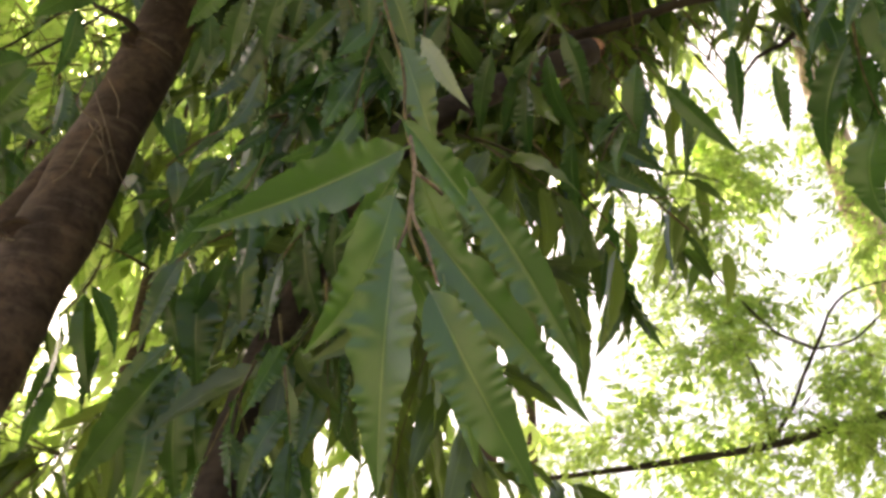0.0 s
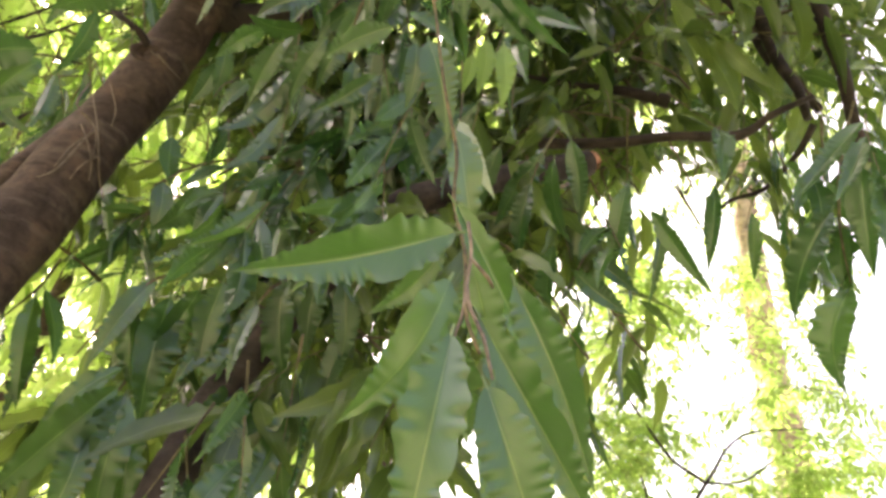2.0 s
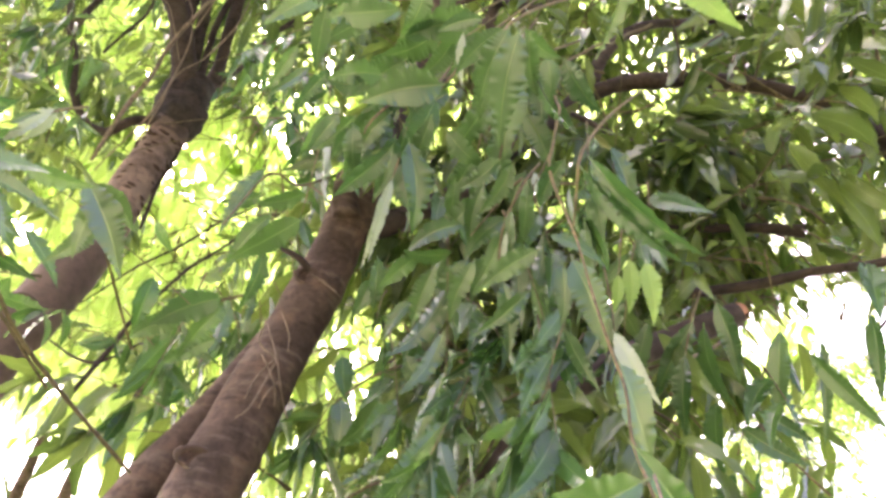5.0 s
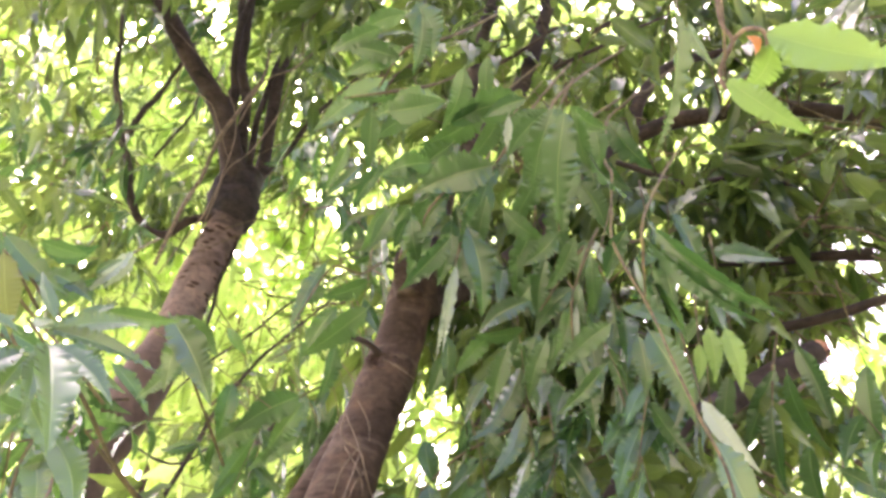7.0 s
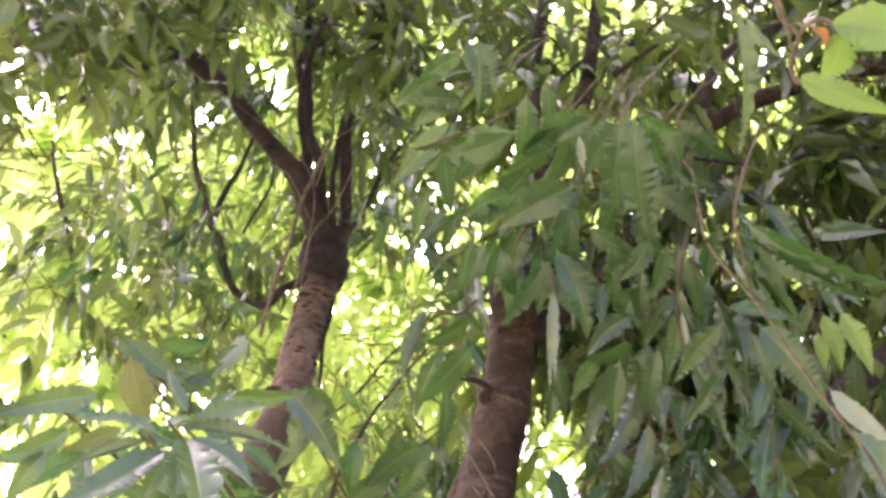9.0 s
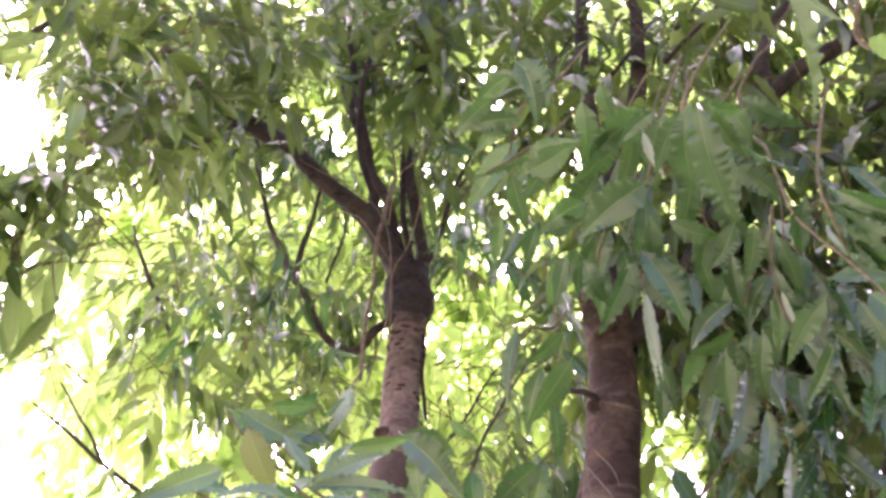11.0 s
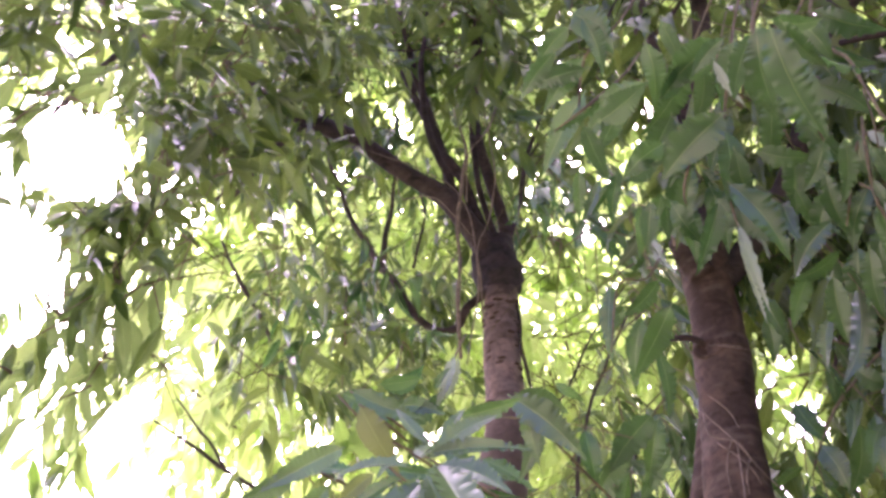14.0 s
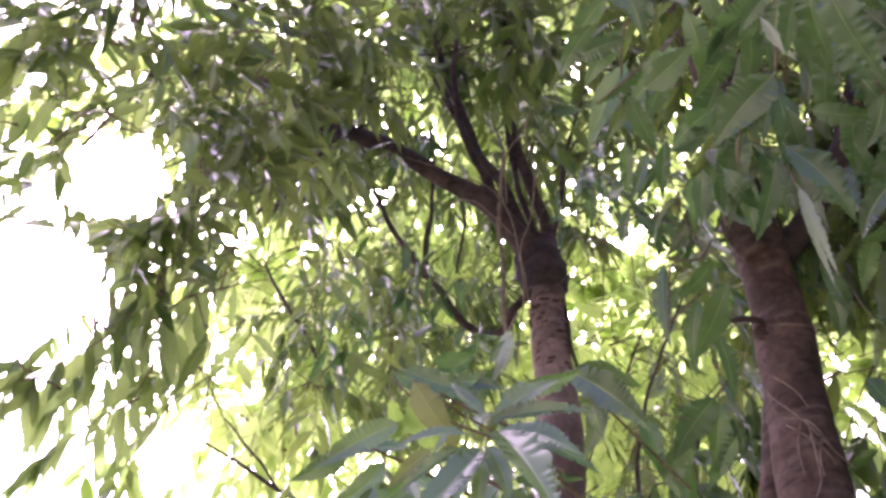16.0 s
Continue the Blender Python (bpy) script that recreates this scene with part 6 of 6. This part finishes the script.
hero = limb("hanging_twig", [(-0.037, 1.208, 3.329), (-0.146, 0.827, 2.701), (-0.135, 0.654, 2.333), (-0.107, 0.598, 2.124), (-0.069, 0.583, 1.977), (-0.050, 0.576, 1.910), (-0.044, 0.570, 1.863), (-0.029, 0.545, 1.806), (-0.023, 0.524, 1.763), (-0.018, 0.504, 1.733), (-0.009, 0.495, 1.710)],
            [0.004, 0.003, 0.002, 0.0014, 0.0013, 0.0013, 0.0013, 0.0012, 0.0012, 0.0011, 0.0009], tree_a, TWIG, "", 6, 0.02, 0.1, 40)
EYE_WAY = unit(np.array((0.075, 0.168, 1.516)) - np.array((-0.039, 0.574, 1.785)))
HERO_SHAPES = [leaf_shape(96, 7, 11 + 1.2 * (k % 3), (0.1, 0.13, 0.11)[k % 3], 0.36 + 0.1 * (k % 2), (0.35, 0.6, 0.8, 0.45)[k % 4], (0.0, 0.25, -0.2)[k % 3], 0.245 + 0.015 * (k % 3), 90 + k, 2.8) for k in range(8)]
HERO_LEAVES = [leaf_mesh("leaf", m, HERO_LEAF) for m in HERO_SHAPES]
CLUSTER = [((-0.038, 0.547, 1.820), (-0.140, 0.488, 1.751), 1, 1.0), ((-0.032, 0.516, 1.765), (-0.066, 0.506, 1.673), 0, 1.4), ((-0.024, 0.498, 1.721), (-0.034, 0.499, 1.600), 3, 1.1),
           ((-0.004, 0.496, 1.694), (0.043, 0.498, 1.594), 2, 1.0), ((-0.002, 0.514, 1.707), (0.013, 0.534, 1.618), 7, 0.95), ((-0.000, 0.557, 1.792), (0.049, 0.592, 1.679), 4, 0.85),
           ((-0.014, 0.517, 1.744), (0.061, 0.549, 1.637), 3, 0.8), ((-0.042, 0.554, 1.848), (0.050, 0.604, 1.743), 6, 0.62), ((-0.024, 0.534, 1.789), (0.001, 0.558, 1.724), 5, 1.25),
           ((-0.027, 0.511, 1.731), (-0.012, 0.561, 1.679), 1, 0.9), ((-0.044, 0.552, 1.810), (-0.081, 0.554, 1.760), 0, 1.1)]
for k, (foot, tip, which, broad) in enumerate(CLUSTER):
    tilt = np.array((0.26 * math.sin(k * 2.1), 0.0, 0.2 * math.cos(k * 1.7)))
    placed_leaf(hero, HERO_LEAVES[which], foot, tip, EYE_WAY + tilt, broad)

for line in ([(-0.029, 0.531, 1.816), (-0.024, 0.526, 1.792), (-0.023, 0.520, 1.765), (-0.018, 0.511, 1.744), (-0.009, 0.502, 1.724), (-0.002, 0.500, 1.700)], [(-0.023, 0.520, 1.783), (-0.013, 0.528, 1.776), (-0.010, 0.541, 1.776)], [(-0.023, 0.519, 1.766), (-0.022, 0.511, 1.742), (-0.023, 0.499, 1.720)]):
    limb("leaf_stalk", line, [0.0011] * (len(line) - 1) + [0.0008], hero, VINE, "pale brown leaf stalk", 6, 0.012, 0.15, 43)
placed_leaf(hero, leaf_mesh("leaf", NEAR_SHAPES[5], GLOSSY_LEAF), (-0.054, 0.578, 1.934), (-0.022, 0.593, 1.862), EYE_WAY + np.array((0.5, 0, 0)), 1.3, "short glossy leaf with a frilled rim")

# the low twig with a whorl of glossy leaves
whorl = limb("leafy_twig", [(-0.517, 0.627, 1.887), (-0.467, 0.416, 1.877), (-0.430, 0.315, 1.886), (-0.413, 0.257, 1.889), (-0.410, 0.238, 1.892)], [0.002, 0.0018, 0.0015, 0.0012, 0.0008], tree_c, TWIG, "", 6, 0.02, 0.1, 41)
EYE_WAY = unit(np.array((0.01, -0.035, 1.58)) - np.array((-0.413, 0.256, 1.890)))
GLOSSY_LEAVES = [leaf_mesh("leaf", m, GLOSSY_LEAF) for m in HERO_SHAPES]
YELLOW_LEAVES = [leaf_mesh("leaf", NEAR_SHAPES[k], YELLOW_LEAF) for k in (0, 3)]
CLUSTER = [((-0.415, 0.249, 1.874), (-0.417, 0.180, 1.808), 0, 0.85), ((-0.405, 0.256, 1.883), (-0.339, 0.244, 1.804), 3, 1.1), ((-0.403, 0.257, 1.883), (-0.360, 0.283, 1.855), 0, 1.45), ((-0.409, 0.256, 1.896), (-0.362, 0.315, 1.895), 4, 0.7),
           ((-0.411, 0.256, 1.893), (-0.382, 0.305, 1.937), 0, 0.9), ((-0.417, 0.249, 1.892), (-0.421, 0.269, 1.925), 5, 1.3), ((-0.429, 0.249, 1.894), (-0.463, 0.198, 1.907), 6, 0.8), ((-0.436, 0.262, 1.892), (-0.435, 0.232, 1.840), 7, 1.0)]
CLUSTER += [((-0.439, 0.272, 1.899), (-0.428, 0.273, 1.849), 4, 1.1), ((-0.449, 0.276, 1.900), (-0.456, 0.267, 1.855), 2, 1.0), ((-0.447, 0.285, 1.932), (-0.420, 0.315, 1.939), 3, 1.1), ((-0.450, 0.256, 1.917), (-0.468, 0.240, 1.905), 1, 1.3),
           ((-0.453, 0.297, 1.912), (-0.434, 0.341, 1.891), 5, 1.1), ((-0.436, 0.288, 1.906), (-0.398, 0.325, 1.898), 6, 0.9), ((-0.442, 0.251, 1.893), (-0.459, 0.208, 1.864), 3, 0.8), ((-0.462, 0.290, 1.946), (-0.473, 0.270, 1.985), 0, 1.1),
           ((-0.456, 0.302, 1.943), (-0.441, 0.319, 1.981), 4, 1.1), ((-0.445, 0.250, 1.890), (-0.459, 0.234, 1.841), 0, 0.9)]
for k, (foot, tip, which, broad) in enumerate(CLUSTER):
    tilt = np.array((0.3 * math.sin(k * 2.1), 0.0, 0.65 + 0.25 * math.sin(k * 1.3)))
    placed_leaf(whorl, GLOSSY_LEAVES[which], foot, tip, EYE_WAY + tilt, broad)
# more twigs of the same bough round the whorl
leafy_twig(tree_c, [(-0.550, 0.599, 2.012), (-0.504, 0.470, 2.031), (-0.479, 0.401, 2.040)],
           [((-0.478, 0.402, 2.039), (-0.442, 0.440, 1.965), 1.3), ((-0.473, 0.406, 2.041), (-0.452, 0.449, 2.019), 1.6), ((-0.485, 0.437, 2.032), (-0.510, 0.427, 1.975), 1.3), ((-0.476, 0.415, 2.028), (-0.481, 0.424, 1.976), 1.4)], 0.0015, GLOSSY_LEAVES, 0.3)
leafy_twig(tree_c, [(-0.493, 0.342, 1.970), (-0.507, 0.299, 1.990), (-0.515, 0.252, 2.016)],
           [((-0.514, 0.254, 2.015), (-0.481, 0.301, 1.986), 1.4), ((-0.513, 0.281, 2.032), (-0.489, 0.314, 2.034), 1.5), ((-0.502, 0.289, 2.005), (-0.481, 0.329, 1.997), 1.5)], 0.0015, None, 0.3)
leafy_twig(tree_c, [(-0.497, 0.297, 1.969), (-0.487, 0.256, 1.978), (-0.489, 0.245, 1.983)],
           [((-0.489, 0.247, 1.981), (-0.486, 0.276, 1.927), 1.7), ((-0.494, 0.261, 1.927), (-0.506, 0.230, 1.896), 1.3)], 0.0013, YELLOW_LEAVES, 0.3)
leafy_twig(tree_c, [(-0.531, 0.400, 2.153), (-0.487, 0.349, 2.075), (-0.479, 0.340, 2.058)], [((-0.471, 0.334, 2.055), (-0.494, 0.321, 2.007), 0.8), ((-0.476, 0.342, 2.059), (-0.495, 0.339, 2.024), 0.8)], 0.0012, PALE_LEAVES, 0.6)
leafy_twig(tree_c, [(-0.508, 0.305, 1.906), (-0.509, 0.242, 1.922), (-0.504, 0.193, 1.926)],
           [((-0.483, 0.227, 1.933), (-0.487, 0.170, 1.889), 1.0), ((-0.500, 0.225, 1.909), (-0.498, 0.183, 1.861), 1.2), ((-0.496, 0.214, 1.884), (-0.498, 0.208, 1.841), 1.5), ((-0.497, 0.242, 1.899), (-0.477, 0.242, 1.846), 1.4), ((-0.507, 0.199, 1.916), (-0.516, 0.168, 1.884), 1.4)], 0.0013, GLOSSY_LEAVES, 0.4)
leafy_twig(tree_c, [(-0.527, 0.372, 1.821), (-0.487, 0.331, 1.853), (-0.461, 0.316, 1.867)],
           [((-0.442, 0.312, 1.858), (-0.407, 0.325, 1.807), 1.6), ((-0.455, 0.312, 1.837), (-0.432, 0.328, 1.856), 1.4), ((-0.457, 0.315, 1.852), (-0.441, 0.320, 1.801), 1.6), ((-0.464, 0.299, 1.882), (-0.439, 0.323, 1.850), 1.4)], 0.0013, GLOSSY_LEAVES, 0.3)

leafy_twig(tree_c, [(-0.476, 0.369, 1.926), (-0.508, 0.325, 1.967), (-0.535, 0.291, 1.997), (-0.550, 0.259, 2.037)],
           [((-0.533, 0.255, 2.026), (-0.501, 0.315, 2.002), 1.2), ((-0.540, 0.302, 2.053), (-0.505, 0.337, 2.066), 1.4), ((-0.483, 0.318, 2.021), (-0.459, 0.319, 2.029), 1.2), ((-0.515, 0.255, 1.941), (-0.542, 0.200, 1.940), 1.0), ((-0.513, 0.250, 1.908), (-0.532, 0.214, 1.862), 1.2),
            ((-0.489, 0.348, 2.006), (-0.445, 0.391, 2.014), 1.0), ((-0.507, 0.299, 1.990), (-0.470, 0.343, 2.032), 1.0)], 0.0015)
leafy_twig(tree_c, [(-0.547, 0.368, 1.948), (-0.556, 0.329, 1.975), (-0.559, 0.288, 2.005)],
           [((-0.546, 0.282, 2.025), (-0.549, 0.309, 1.962), 2.0), ((-0.559, 0.266, 2.021), (-0.575, 0.274, 1.974), 1.3), ((-0.561, 0.290, 2.001), (-0.591, 0.245, 1.992), 1.0)], 0.0015, FRESH_LEAVES)

leafy_twig(tree_c, [(-0.649, 0.612, 1.980), (-0.635, 0.471, 2.008), (-0.630, 0.383, 2.023), (-0.628, 0.339, 2.025)],
           [((-0.622, 0.346, 2.028), (-0.574, 0.398, 2.009), 1.1), ((-0.644, 0.365, 1.978), (-0.595, 0.413, 1.962), 1.1), ((-0.592, 0.402, 2.058), (-0.566, 0.446, 2.010), 1.2), ((-0.618, 0.412, 1.970), (-0.576, 0.458, 1.938), 1.1), ((-0.643, 0.391, 1.953), (-0.624, 0.413, 1.912), 1.3),
            ((-0.609, 0.426, 2.012), (-0.561, 0.469, 1.989), 1.1), ((-0.646, 0.323, 2.012), (-0.615, 0.368, 1.978), 1.2), ((-0.654, 0.363, 1.963), (-0.637, 0.392, 1.914), 1.3), ((-0.590, 0.452, 2.050), (-0.559, 0.492, 2.008), 1.0), ((-0.623, 0.450, 1.963), (-0.616, 0.458, 1.915), 1.3)], 0.0015, None, 0.4)

CURTAIN = [((-0.726, 0.406, 2.101), 0.16, 0.1), ((-0.724, 0.498, 2.117), 0.16, 0.1), ((-0.717, 0.593, 2.126), 0.16, 0.1), ((-0.714, 0.591, 2.226), 0.16, 0.1), ((-0.69, 0.447, 2.013), 0.16, 0.1), ((-0.681, 0.532, 2.039), 0.16, 0.1)]
for k, (start, length, leaf) in enumerate(CURTAIN):
    hanging_twig(tree_c, 480 + k, start, (0.5 * math.sin(k * 2.4), 0.5 * math.cos(k * 1.9), -0.2), length, leaf, 0.03, 2.0, 0.8, wide=0.0018)

# the fresh leaves close overhead
fresh = limb("fresh_twig", [(0.040, 0.228, 2.145), (0.027, 0.227, 2.012), (0.020, 0.232, 1.950), (0.016, 0.239, 1.933), (0.015, 0.246, 1.927)], [0.001, 0.0009, 0.0008, 0.0007, 0.0005], tree_a, TWIG, "", 6, 0.01, 0.1, 42)
EYE_WAY = unit(np.array((0.012, -0.023, 1.579)) - np.array((0.040, 0.249, 1.936)))
placed_leaf(fresh, FRESH_LEAVES[0], (0.038, 0.238, 1.945), (0.094, 0.247, 1.908), EYE_WAY + np.array((0, -0.2, 0.5)), 1.6, "bright fresh green leaf")
placed_leaf(fresh, FRESH_LEAVES[1], (0.015, 0.245, 1.928), (0.042, 0.258, 1.889), EYE_WAY, 1.15, "bright fresh green leaf")
placed_leaf(fresh, FRESH_LEAVES[2], (0.040, 0.243, 1.941), (0.020, 0.251, 1.923), EYE_WAY + np.array((0.3, 0, 0)), 2.2, "bright fresh green leaf")
placed_leaf(fresh, leaf_mesh("leaf", leaf_shape(16, 3, 2, 0.1, 0.5, 1.6, 1.2, 0.5, 77), BROWN_LEAF), (0.030, 0.237, 1.946), (0.034, 0.238, 1.932), EYE_WAY + np.array((0.5, 0.2, 0)), 1.2, "curled withered brown leaf")
placed_leaf(fresh, FRESH_LEAVES[1], (0.040, 0.252, 1.938), (0.089, 0.249, 1.919), EYE_WAY + np.array((0, 0.2, 0.6)), 0.8, "bright fresh green leaf")
for line in ([(0.0206, 0.2194, 1.9598), (0.0197, 0.2259, 1.9554), (0.0201, 0.2319, 1.9512), (0.0229, 0.2374, 1.9472), (0.0186, 0.2418, 1.9441), (0.0137, 0.2471, 1.9401), (0.0133, 0.2524, 1.9359), (0.0146, 0.2553, 1.9336)], [(0.0229, 0.2374, 1.9472), (0.0285, 0.2348, 1.9489), (0.0345, 0.2356, 1.9479), (0.0378, 0.2387, 1.9454), (0.0369, 0.2439, 1.9417)], [(0.0208, 0.2221, 1.964), (0.0238, 0.2133, 1.9695), (0.0302, 0.2035, 1.9752)]):
    limb("tendril", line, [0.0012] * (len(line) - 1) + [0.0008], fresh, VINE, "pale curled tendril", 6, 0.006, 0.1, 44)
# glossy leaves seen on edge beside them, and a few that have turned
leafy_twig(tree_a, [(0.009, 0.339, 2.294), (0.002, 0.311, 2.151), (-0.001, 0.302, 2.086)],
           [((-0.002, 0.299, 2.088), (-0.013, 0.347, 2.004), 0.5), ((0.004, 0.319, 2.100), (0.009, 0.335, 2.065), 0.8)], 0.001, GLOSSY_LEAVES, 0.5)
# pale leaves that hold the white sheen in their colour
leafy_twig(tree_a, [(-0.094, 0.746, 2.210), (-0.078, 0.705, 2.100), (-0.072, 0.683, 2.044)], [((-0.071, 0.676, 2.038), (-0.039, 0.678, 1.960), 0.95)], 0.0012, PALE_LEAVES, 0.2)
leafy_twig(tree_a, [(-0.146, 0.719, 2.375), (-0.150, 0.675, 2.276), (-0.176, 0.673, 2.198)], [((-0.151, 0.666, 2.257), (-0.149, 0.681, 2.211), 0.7), ((-0.184, 0.671, 2.182), (-0.191, 0.692, 2.138), 0.6)], 0.001, PALE_LEAVES, 0.5)
leafy_twig(tree_a, [(-0.201, 0.625, 2.550), (-0.213, 0.564, 2.417), (-0.215, 0.545, 2.379)], [((-0.212, 0.532, 2.364), (-0.220, 0.563, 2.311), 0.8), ((-0.328, 0.642, 2.223), (-0.341, 0.663, 2.142), 0.45), ((-0.159, 0.678, 2.278), (-0.149, 0.688, 2.240), 1.3)], 0.001, PALE_LEAVES, 0.3)
leafy_twig(tree_a, [(0.157, 0.756, 2.613), (0.151, 0.715, 2.518)], [((0.150, 0.714, 2.520), (0.161, 0.721, 2.486), 2.0), ((-0.113, 0.820, 2.500), (-0.087, 0.843, 2.482), 1.2)], 0.001, YELLOW_LEAVES, 0.3)
